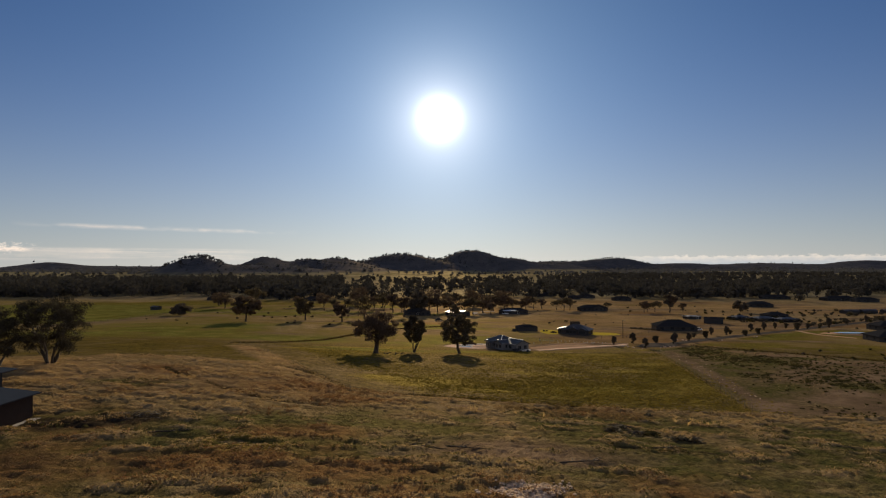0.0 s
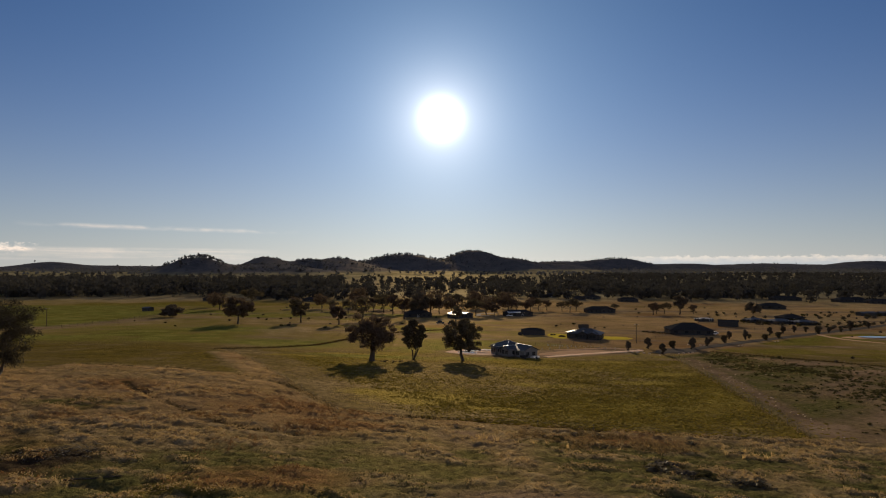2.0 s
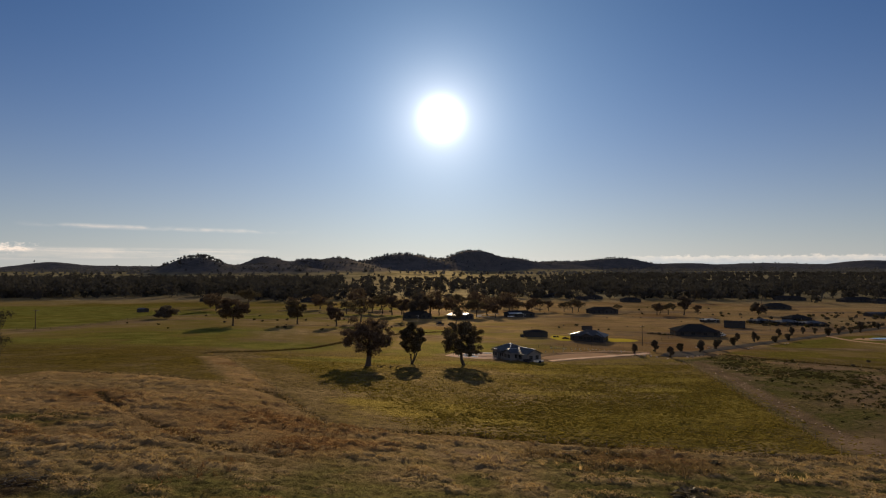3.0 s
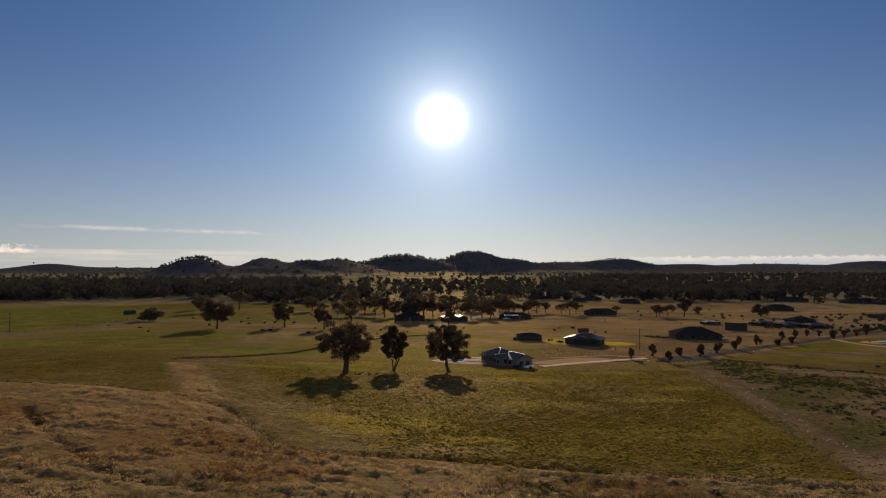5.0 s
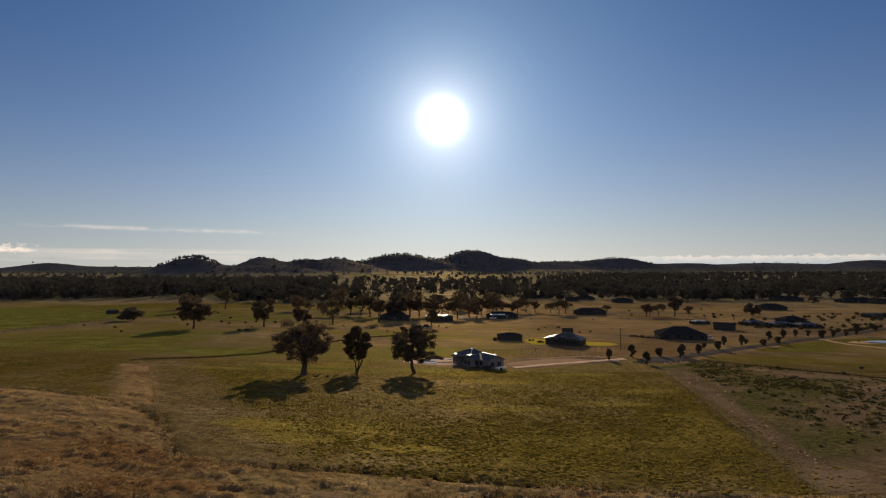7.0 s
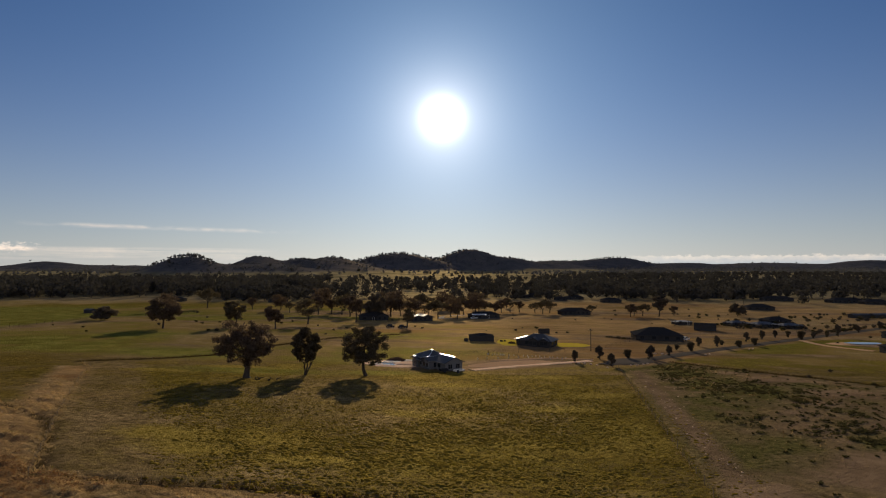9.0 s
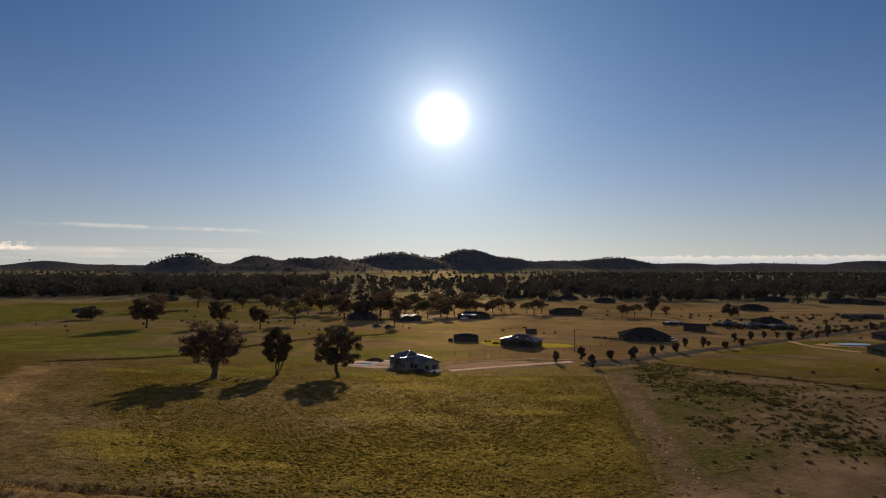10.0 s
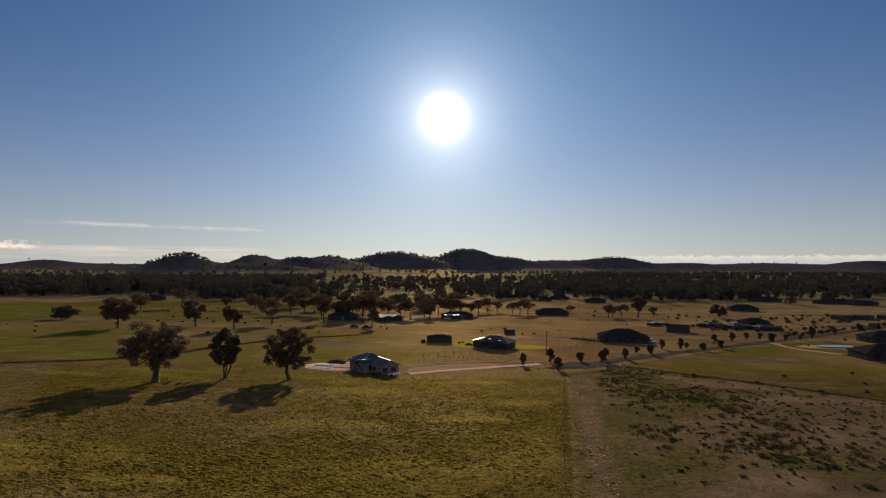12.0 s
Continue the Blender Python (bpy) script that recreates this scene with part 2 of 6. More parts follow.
    col = n.mix(grown(moss, 0.35), col, n.mix(n.ramp(clump, (0.36, 0.0), (0.66, 1.0)), (0.032, 0.036, 0.012), (0.13, 0.122, 0.04)))
    col = n.mix(grown(rust, 0.4), col, rusty)
    col = n.mix(grown(bare), col, soil)
    col = n.mix(grown(dark_mud), col, (0.036, 0.027, 0.019))
    col = n.mix(grown(rock, 0.12), col, stone)
    # scrubby hills and far plain: distance haze put in as a blue-grey colour
    col = n.mix(grown(hazy_heath, 0.35), col, n.mix(n.ramp(n.math("ADD", n.math("MULTIPLY", wide, 0.5), n.math("MULTIPLY", patch, 0.5)), (0.4, 0.0), (0.6, 1.0)), (0.06, 0.062, 0.07), (0.1, 0.096, 0.098)))
    k = n.math("ADD", n.math("MULTIPLY", grain, 0.9), 0.55)
    col = n.mix(1.0, col, n.add("ShaderNodeCombineXYZ", {0: k, 1: k, 2: k}).outputs[0], "MULTIPLY")
    height = n.math("ADD", n.math("MULTIPLY", clump, 0.75), n.math("MULTIPLY", grain, 0.25))
    b = n.add("ShaderNodeBump", {"Strength": 1.0, "Distance": 0.6, "Height": height})
    # blades of grass throw a warm sheen forwards when the sun is low
    blades = n.add("ShaderNodeBsdfGlossy", {0: n.mix(0.2, col, (0.75, 0.55, 0.25)), 1: 0.62, "Normal": b})
    finish(n, n.add("ShaderNodeMixShader", {0: 0.042, 1: n.add("ShaderNodeBsdfDiffuse", {0: col, 1: 0.6, 2: b}), 2: blades}))
    return m


def glass_material():
    m, n = material("window_glass")
    finish(n, n.add("ShaderNodeBsdfPrincipled", {"Base Color": (0.02, 0.025, 0.03, 1), "Roughness": 0.1, "Specular IOR Level": 0.1}))
    return m


def water_material():
    m, n = material("dam_water")
    at = n.add("ShaderNodeTexCoord").outputs["Object"]
    b = n.add("ShaderNodeBump", {"Strength": 0.02, "Distance": 0.02, "Height": n.noise(at, 1.5, 3.0)})
    finish(n, n.add("ShaderNodeBsdfPrincipled", {"Base Color": (0.03, 0.035, 0.035, 1), "Roughness": 0.02, "Specular IOR Level": 0.35, "Normal": b}))
    return m


PASTURE = ground_material()
BARK = bark_material()
LEAF_OLIVE = foliage("gum_leaves", (0.046, 0.039, 0.028), (0.09, 0.074, 0.05), 0.22)
LEAF_DARK = foliage("dark_leaves", (0.048, 0.041, 0.036), (0.085, 0.072, 0.06), 0.2)
LEAF_DEEP = foliage("deep_green_leaves", (0.024, 0.022, 0.017), (0.05, 0.044, 0.032), 0.2)
LEAF_RUST = foliage("russet_leaves", (0.05, 0.037, 0.03), (0.1, 0.073, 0.057), 0.25)
# far leaves greyer, the farthest bluer: distance haze put into the leaf colour
LEAF_FAR = foliage("woodland_leaves", (0.042, 0.042, 0.041), (0.07, 0.066, 0.061), 0.1, 0.0, 0.2, 0.03)
LEAF_HAZED = foliage("hazed_leaves", (0.085, 0.088, 0.1), (0.11, 0.113, 0.125), 0.15, 0.0, 0.15, 0.03)
STRAW = foliage("dry_grass", (0.2, 0.14, 0.072), (0.5, 0.365, 0.205), 0.4, 0.0)
MATTED = foliage("matted_straw", (0.17, 0.122, 0.065), (0.42, 0.305, 0.17), 0.22, 0.0, 0.4, 0.5)
RUST_GRASS = foliage("rusty_grass", (0.14, 0.08, 0.04), (0.25, 0.148, 0.076), 0.16, 0.0)
GREEN_GRASS = foliage("green_grass", (0.075, 0.065, 0.008), (0.2, 0.155, 0.022), 0.35, 0.0)
BANK_GRASS = foliage("rank_grass", (0.035, 0.026, 0.014), (0.1, 0.072, 0.036), 0.25, 0.0)
MOSS_GRASS = foliage("dull_green_grass", (0.05, 0.048, 0.02), (0.14, 0.124, 0.05), 0.15, 0.0)
BROWN_GRASS = foliage("brown_grass", (0.075, 0.053, 0.03), (0.2, 0.142, 0.082), 0.3, 0.0)
SCRUB = foliage("scrub_leaves", (0.026, 0.024, 0.014), (0.085, 0.078, 0.036), 0.2, 0.0)
TURF = foliage("field_turf", (0.122, 0.09, 0.018), (0.25, 0.183, 0.033), 0.35, 0.0, 0.35)
YELLOW_LAWN = surface("yellow_lawn", (0.52, 0.39, 0.05, 1), 0.95, spread=0.4, grain=3.0, bump=0.5, spec=0.1, matt=True)
ROOF_GREY = surface("grey_sheet_roof", (0.07, 0.072, 0.078, 1), 0.42, 0.0, 0.2, bump=0.05, ribs=1.6, spec=0.04)
ROOF_DARK = surface("dark_sheet_roof", (0.03, 0.031, 0.034, 1), 0.7, 0.0, 0.2, bump=0.3, ribs=1.6, spec=0.2, matt=True)
ROOF_BLUE = surface("slate_blue_roof", (0.045, 0.055, 0.07, 1), 0.7, 0.0, 0.2, bump=0.3, ribs=1.6, spec=0.2, matt=True)
ROOF_SHINY = surface("bare_zinc_roof", (0.4, 0.41, 0.42, 1), 0.5, 0.5, 0.15, bump=0.1, ribs=1.6)
RIDGE_METAL = surface("ridge_capping", (0.6, 0.61, 0.62, 1), 0.3, 0.7, 0.1)
WALL_WHITE = surface("white_weatherboard", (0.17, 0.17, 0.175, 1), 0.6, 0, 0.12, ribs=2.5, rib_axis=2, bump=0.3, matt=True)
WALL_BRICK = surface("brown_brick", (0.13, 0.085, 0.06, 1), 0.85, 0, 0.35, grain=9.0, matt=True)
WALL_SHED = surface("dark_brown_cladding", (0.05, 0.036, 0.03, 1), 0.8, 0, 0.3, ribs=2.0, matt=True)
WALL_DARK = surface("charcoal_cladding", (0.05, 0.05, 0.052, 1), 0.8, 0, 0.2, ribs=2.0, matt=True)
TRIM_WHITE = surface("white_trim", (0.75, 0.75, 0.73, 1), 0.5, 0, 0.08)
TRIM_GREY = surface("grey_trim", (0.2, 0.2, 0.2, 1), 0.5, 0, 0.1, matt=True)
TRIM_DARK = surface("dark_trim", (0.05, 0.05, 0.055, 1), 0.5, 0, 0.1, matt=True)
CONCRETE = surface("concrete", (0.42, 0.38, 0.33, 1), 0.9, 0, 0.3, grain=4.0, bump=0.2, spec=0.1, matt=True)
ASPHALT = surface("asphalt", (0.1, 0.086, 0.07, 1), 0.95, 0, 0.3, grain=8.0, stain=0.2, spec=0.05, matt=True)
GRAVEL = surface("pale_gravel", (0.44, 0.28, 0.165, 1), 0.9, 0, 0.45, grain=2.0, stain=0.15, bump=0.5, matt=True)
TIMBER = surface("weathered_timber", (0.1, 0.08, 0.062, 1), 0.85, 0, 0.35, matt=True)
WEATHERED = surface("grey_fence_post", (0.2, 0.165, 0.12, 1), 0.85, 0, 0.35, matt=True)
WIRE = surface("fence_wire", (0.12, 0.115, 0.11, 1), 0.8, 0.0, 0.1, spec=0.1, matt=True)
SOIL_HEAP = surface("dark_soil", (0.075, 0.05, 0.035, 1), 0.95, 0, 0.4, grain=2.0, bump=0.6, matt=True)
CAR_WHITE = surface("white_car_paint", (0.6, 0.6, 0.6, 1), 0.6, 0, 0.06, spec=0.06)
CAR_DARK = surface("dark_car_paint", (0.03, 0.03, 0.035, 1), 0.6, 0.0, 0.06, spec=0.0)
RUBBER = surface("tyre_rubber", (0.02, 0.02, 0.02, 1), 0.85, 0, 0.1)
LIMESTONE = surface("pale_limestone", (0.56, 0.43, 0.31, 1), 0.9, 0, 0.4, grain=5.0, matt=True)
PALE_EARTH = surface("pale_dug_earth", (0.78, 0.54, 0.36, 1), 0.9, 0, 0.45, grain=2.0, stain=0.3, bump=0.5, matt=True)
SLAB = surface("new_concrete", (0.82, 0.74, 0.64, 1), 0.8, 0, 0.15, grain=3.0, bump=0.1, matt=True)
ROOF_PALE = surface("pale_sheet_roof", (0.26, 0.265, 0.27, 1), 0.46, 0.0, 0.2, bump=0.05, ribs=1.6, spec=0.05)
PLASTIC_TUBE = surface("pale_tree_guard", (0.62, 0.6, 0.54, 1), 0.6, 0, 0.15, matt=True)
GLASS, WATER = glass_material(), water_material()


# ---- the lie of the land ----
SWELLS = ((-90, 60, -0.27), (-40, 60, 0.9), (10, 60, 1.79), (60, 60, -0.27), (110, 60, -0.32), (-90, 110, 2.35), (-40, 110, 1.68), (10, 110, -0.54), (60, 110, -0.29), (110, 110, 0.8), (-90, 165, 0.96), (-40, 165, 0.83), (10, 165, -0.37), (60, 165, -0.3), (110, 165, 1.53), (-90, 230, -0.19), (-40, 230, -1.25), (10, 230, -1.18), (60, 230, -0.68), (110, 230, -0.04))
HILLS = (  # centre, spread, height: the wooded ridge and the far ranges
    (-806, 1960, 106, 150, 66, 2.4), (-700, 2000, 224, 220, 18, 2), (-690, 2330, 100, 160, 64, 2.4), (-560, 2450, 100, 160, 52, 2.4), (-470, 2620, 145, 170, 62, 2.4),
    (-215, 2820, 212, 190, 86, 2.4), (150, 3020, 151, 170, 106, 2.4), (330, 3030, 168, 200, 68, 2.4), (40, 3050, 134, 200, 76, 2.4), (-350, 2700, 336, 240, 40, 2.4),
    (-620, 2150, 240, 200, 36, 2.4), (-480, 2450, 260, 200, 40, 2.4), (-60, 2850, 200, 200, 56, 2.4), (520, 3100, 260, 200, 44, 2.4),
    (830, 4200, 504, 260, 62, 2.4), (1215, 4250, 291, 230, 86, 2), (1700, 4400, 560, 260, 50, 2.4), (2500, 4500, 784, 300, 50, 2.4),
    (3250, 4550, 369, 260, 76, 2), (3900, 4300, 560, 350, 56, 2.4), (-2950, 4450, 257, 260, 66, 2), (-2550, 4500, 560, 260, 34, 2.4), (-3500, 4300, 784, 300, 26, 2.4),
    (-1600, 4300, 896, 300, 36, 2.4), (-300, 4500, 1456, 250, 40, 2.4))


def height(x, y):
    """The ground's height: a knoll of dry grass that falls to a broad valley, and hills beyond it."""
    x, y = np.asarray(x, float), np.asarray(y, float)
    s = np.log1p(np.exp(np.minimum((520 - np.maximum(y, -150)) / 60, 50))) * 60
    w = np.tanh(x / 250)
    z = -11.35 + 0.009789 * s + 4.379e-05 * s * s + w * (-0.545 + -0.01742 * s)
    for a, b, v in SWELLS:
        z = z + v * np.exp(-(((x - a) / 42) ** 2 + ((y - b) / 42) ** 2))
    top = 0.0
    for a, b, wx, wy, v, p in HILLS:
        top = top + (v * np.exp(-np.abs((x - a) / wx) ** p - ((y - b) / wy) ** 2)) ** 3
    return z + np.cbrt(top)


def zat(x, y):
    return float(height(x, y))


def lattice(x, y, seed):
    """Smooth random values between 0 and 1 on a unit lattice."""
    xi, yi = np.floor(x), np.floor(y)
    fx, fy = x - xi, y - yi
    fx, fy = fx * fx * (3 - 2 * fx), fy * fy * (3 - 2 * fy)

    def corner(a, b):
        h = np.sin(a * 127.1 + b * 311.7 + seed * 74.7) * 43758.5453
        return h - np.floor(h)

    low = corner(xi, yi) * (1 - fx) + corner(xi + 1, yi) * fx
    high = corner(xi, yi + 1) * (1 - fx) + corner(xi + 1, yi + 1) * fx
    return low * (1 - fy) + high * fy


def rough(x, y, size, seed, octaves=4):
    """Fractal noise round 0, about -1 to 1, whose largest swells are size metres wide."""
    total, amp = 0, 1.0
    for k in range(octaves):
        total = total + amp * (lattice(x / size, y / size, seed + k) * 2 - 1)
        size, amp = size * 0.5, amp * 0.55
    return total / 1.6


def within(x, y, corners, soft=1.5):
    """1 inside a convex plot whose corners run anticlockwise, 0 outside, softly."""
    d = np.full(np.shape(x), 1e9)
    for (ax, ay), (bx, by) in zip(corners, corners[1:] + corners[:1]):
        d = np.minimum(d, ((bx - ax) * (y - ay) - (by - ay) * (x - ax)) / math.hypot(bx - ax, by - ay))
    return np.clip(d / soft * 0.5 + 0.5, 0, 1)


def beside(x, y, line, wide, soft=1.0):
    """1 within wide / 2 of a line through points, 0 away from it."""
    d = np.full(np.shape(x), 1e9)
    for (ax, ay), (bx, by) in zip(line, line[1:]):
        ux, uy = bx - ax, by - ay
        k = np.clip(((x - ax) * ux + (y - ay) * uy) / (ux * ux + uy * uy), 0, 1)
        d = np.minimum(d, np.hypot(x - ax - k * ux, y - ay - k * uy))
    return np.clip((wide / 2 - d) / soft * 0.5 + 0.5, 0, 1)


def spot(x, y, cx, cy, rx, ry, turn=0.0):
    c, s = math.cos(radians(turn)), math.sin(radians(turn))
    u, v = (x - cx) * c + (y - cy) * s, -(x - cx) * s + (y - cy) * c
    return np.clip(1.6 - 1.6 * np.hypot(u / rx, v / ry), 0, 1)


# plots and ways, in plan
WEST_LINE = [(-16, 104), (-30, 130), (-52, 172), (-61, 190), (-72, 204)]
MOWN_LINE = [(-9, 104), (-24, 132), (-46, 175), (-56, 193), (-66, 206)]
EAST_LINE = [(53.5, 101.5), (56.7, 118.4), (65.5, 165), (75.9, 218.3)]
SOUTH_LINE = [(-16, 104), (5.6, 106), (30, 104), (53.5, 101.5)]
LOT_LINE = [(97, 234.6), (135.4, 178), (175, 120)]
ROAD_LINE = [(74, 228), (88, 238), (101.4, 249), (130, 273), (162.6, 299), (202.6, 329), (250, 364), (295.5, 397), (420, 480), (600, 560)]
RUTS = (([(-54, 117), (-45, 106.5), (-34.6, 97), (-25.7, 89.6), (-18, 88)], 1.3), ([(-75, 141), (-64, 140.5), (-55, 141), (-47, 137.5), (-40, 134), (-31, 128), (-24, 119.5), (-18.5, 110), (-16, 105)], 1.5),
        ([(-4, 66.5), (-1, 65.2), (3, 62.8)], 0.5), ([(0.5, 66.5), (3.2, 65.4)], 0.5), ([(11.5, 62.3), (14, 61.6), (17.5, 62.2)], 0.6), ([(-46, 70), (-36, 69), (-28, 66)], 0.8), ([(20, 72), (27, 70.5), (33, 71)], 0.7))


def knoll_mask(x, y):
    """Where the tussocky dry grass of the knoll grows."""
    south = np.clip((104.5 - y + 0.03 * (30 - x)) / 3 + 0.5, 0, 1)
    west = within(x, y, [(-78, 90), (-16, 96), (-16, 104), (-30, 128), (-42, 135), (-55, 141), (-78, 141)], 2.0)
    west = np.maximum(west, within(x, y, [(-37, 129), (-29, 128), (-61, 191), (-69, 191)], 2.0))
    left = within(x, y, [(-400, -100), (-60, -100), (-60, 136), (-85, 130), (-400, 120)], 6.0)
    return np.maximum(np.maximum(south, west), left)


def covers(x, y):
    """How much of each kind of growth and soil, and of shade and haze tone, lies at a place."""
    n1, n2, n3 = rough(x, y, 60, 3), rough(x, y, 18, 11), rough(x, y, 7, 23)
    far = np.clip((y - 205 - 14 * n1) / 25, 0, 1)
    knoll = knoll_mask(x, y)
    lot = within(x, y, [(54.5, 101.5), (175, 90), (135.4, 178), (97, 234.6), (77, 219)], 2.0)
    paddock = within(x, y, [(97, 234.6), (135.4, 178), (175, 110), (420, 110), (420, 300), (200, 318), (163, 292), (104, 242)], 3.0)
    lush = np.clip(0.72 + 0.4 * n1 + 0.3 * n2 - 0.25 * far, 0, 1)
    lush = np.where(y > 205, lush * (1 - 0.55 * np.clip((x + 10 - 10 * n1 - 0.02 * y) / 45, 0, 1)), lush)
    lush = np.where((x < -20) & (y > 200), np.clip(0.62 + 0.5 * n1 + 0.2 * n2, 0, 1), lush)
    near_dark = knoll * np.maximum(np.clip((78 - y) / 16, 0, 1), 0.85 * np.clip((x - 4 + 14 * n2) / 16, 0, 1) * np.clip((103 - y) / 10, 0, 1))
    meadow = within(x, y, [(-900, 260), (-172, 272), (-178, 420), (-260, 520), (-900, 520)], 8.0)
    lush = np.maximum(lush * (1 - knoll), meadow)
    lush = np.where(paddock > 0.5, np.clip(0.72 + 0.4 * n1 + 0.3 * n2, 0, 1), lush)
    lush = np.maximum(lush, knoll * np.clip(0.15 + 1.0 * n1 + 1.3 * n2 + 0.4 * n3, 0, 0.95) * np.clip((95 - y) / 30 + 0.2, 0, 1))
    lush = np.where(lot > 0.5, 0.0, lush)
    moss = lot * np.clip(0.58 + 0.7 * n1 + 0.8 * n2 + 0.4 * n3 + 0.3 * np.clip((x - 80) / 30, 0, 1) * np.clip((y - 135) / 30, 0, 1), 0, 0.85)
    moss = np.maximum(moss, knoll * np.clip(0.12 + 0.33 * np.clip((90 - y) / 15, 0, 1) + 1.2 * rough(x, y, 22, 37) + 0.5 * n3, 0, 0.8) * np.clip((100 - y) / 20 + 0.15, 0.15, 1))
    for cx, cy, rx, ry in ((3, 82.5, 5, 4), (-50, 98, 12, 5), (22, 84, 14, 5), (-8, 77, 14, 4)):
        moss = np.maximum(moss, knoll * 0.8 * spot(x, y, cx, cy, rx, ry))
    valley = np.clip((y - 560) / 150, 0, 1)
    lush = lush * (1 - valley) + valley * np.clip(0.62 + 0.9 * rough(x * 0.4, y, 260, 31) - 0.35 * np.clip((x - 200) / 500, 0, 1), 0, 0.95)
    gold = np.clip(far * (0.62 + 0.9 * n1), 0, 1) * (1 - meadow) * (1 - 0.5 * valley)
    gold = np.maximum(gold, 0.5 * np.clip(n2 * 1.6, 0, 1) * (1 - knoll) * (1 - lot))
    slope = knoll * np.clip((y - 84 - 6 * n1) / 12, 0, 1) * np.clip((6 - x + 12 * n2) / 16, 0, 1)
    gold = np.maximum(gold, slope * np.clip(0.75 + 0.6 * n2, 0, 1))
    mown = beside(x, y, MOWN_LINE, 12.0, 2.5) * (1 - knoll)
    lush = lush * (1 - 0.45 * mown)
    straw = np.clip(n2 * 1.1 + 0.5 * n1 - 0.15, 0, 0.6) * (1 - mown) * (1 - knoll) * (1 - lot) * np.clip((235 - y) / 15, 0, 1)
    for cx, cy, rx, ry in ((39, 130, 5, 2.2), (44.5, 127.5, 4, 1.6), (23, 150.7, 14, 5), (-11, 126, 12, 6), (-7, 119.5, 10, 5), (58, 172, 11, 5), (25, 184, 14, 5), (-32, 208, 12, 5), (48, 158, 13, 5), (8, 118, 9, 3), (50, 200, 12, 5), (-45, 190, 10, 6)):
        straw = np.maximum(straw, (0.95 + 0.5 * n3) * spot(x, y, cx, cy, rx, ry, 4))
    rust = knoll * np.clip(0.05 + 1.3 * rough(x, y, 26, 41) + 0.5 * n3, 0, 0.9) * np.clip((x + 75) / 20, 0, 1) * np.clip((40 - x) / 20, 0, 1)
    for cx, cy, rx, ry in ((-14, 95, 13, 5), (-22, 57, 14, 7), (-8, 56, 12, 5), (24, 97, 14, 5), (-16, 70, 12, 5)):
        rust = np.maximum(rust, spot(x, y, cx, cy, rx, ry, 4) * 0.75)
    rust = np.maximum(rust, np.clip((y - 225) / 25, 0, 1) * np.clip((640 - y) / 80, 0, 1) * np.clip((x + 60) / 60, 0, 1) * np.clip(-0.05 + 1.5 * rough(x * 0.45, y, 34, 87) + 0.3 * n2, 0, 0.75))
    bare = lot * np.clip(0.5 - 0.5 * n1 - 0.5 * n2 + 0.5 * n3, 0, 0.85)
    bare = np.maximum(bare, lot * spot(x, y, 88, 116, 30, 17, -10) * np.clip(0.85 + 0.4 * n3, 0, 1))
    bare = np.maximum(bare, beside(x, y, [(58.5, 104), (61.5, 119), (70, 165), (79.5, 212)], 4.2, 2.0) * lot)
    bare = np.maximum(bare, 0.9 * beside(x, y, [(18, 219), (36, 219), (60, 230)], 13, 4.0) * np.clip(0.85 + 0.5 * n3, 0, 1))
    bare = np.maximum(bare, 0.85 * spot(x, y, 45, 233, 26, 12, 12))
    bare = np.maximum(bare, within(x, y, [(30, 213), (44, 219), (74, 236), (60, 243), (40, 240), (31, 234)], 2.5) * np.clip(0.8 + 0.4 * n3, 0, 1))
    bare = np.maximum(bare, 0.85 * spot(x, y, 7.5, 228, 15, 12, 0))
    bare = np.maximum(bare, 0.9 * spot(x, y, 88, 237, 18, 11, 38))
    bare = np.maximum(bare, 0.8 * beside(x, y, [(0, 300), (40, 313), (80, 318), (120, 305), (150, 300)], 8, 4.0) * np.clip(0.5 + n3, 0, 1))
    bare = np.maximum(bare, 0.55 * beside(x, y, WEST_LINE, 5, 3.0) * np.clip(0.5 + n3, 0, 1))
    bare = np.maximum(bare, knoll * np.clip(-0.5 + 1.3 * n2 + 0.5 * n3, 0, 0.8))
    moss = np.maximum(moss, near_dark * np.clip(0.72 + 1.1 * n2 + 0.4 * n3, 0, 0.95))
    bare = np.maximum(bare, 0.9 * spot(x, y, 8, 65, 20, 9, 5))
    bare = np.maximum(bare, 0.8 * spot(x, y, 4, 92, 9, 6, -40))
    bare = np.maximum(bare, 0.7 * beside(x, y, [(-400, 262), (-172, 282), (-182, 400), (-130, 430)], 12, 6.0))
    bare = np.maximum(bare, beside(x, y, [(-178, 272), (-172, 325), (-158, 363), (-140, 380), (-106, 372), (-80, 390), (-40, 400)], 17, 9.0) * np.clip(0.6 + 0.8 * n3 + 0.4 * n2, 0, 0.9))
    bare = np.maximum(bare, beside(x, y, [(-100, 462), (-70, 496), (-30, 470)], 16, 8.0) * np.clip(0.6 + 0.8 * n3, 0, 0.9))
    bare = np.maximum(bare, beside(x, y, [(30, 318), (63, 314), (95, 304), (112, 296)], 15, 8.0) * np.clip(0.55 + 0.9 * n3 + 0.4 * n2, 0, 0.9))
    bare = np.maximum(bare, 0.9 * np.clip(n1 * 2 - 0.5, 0, 1) * within(x, y, [(-160, 405), (60, 420), (60, 470), (-170, 470)], 20))
    mud = spot(x, y, -42, 72, 13, 5.5, 25) * 0.95
    mud = np.maximum(mud, 0.6 * spot(x, y, -38, 58, 20, 9, 0) * np.clip(0.6 + n2 + n3, 0, 1))
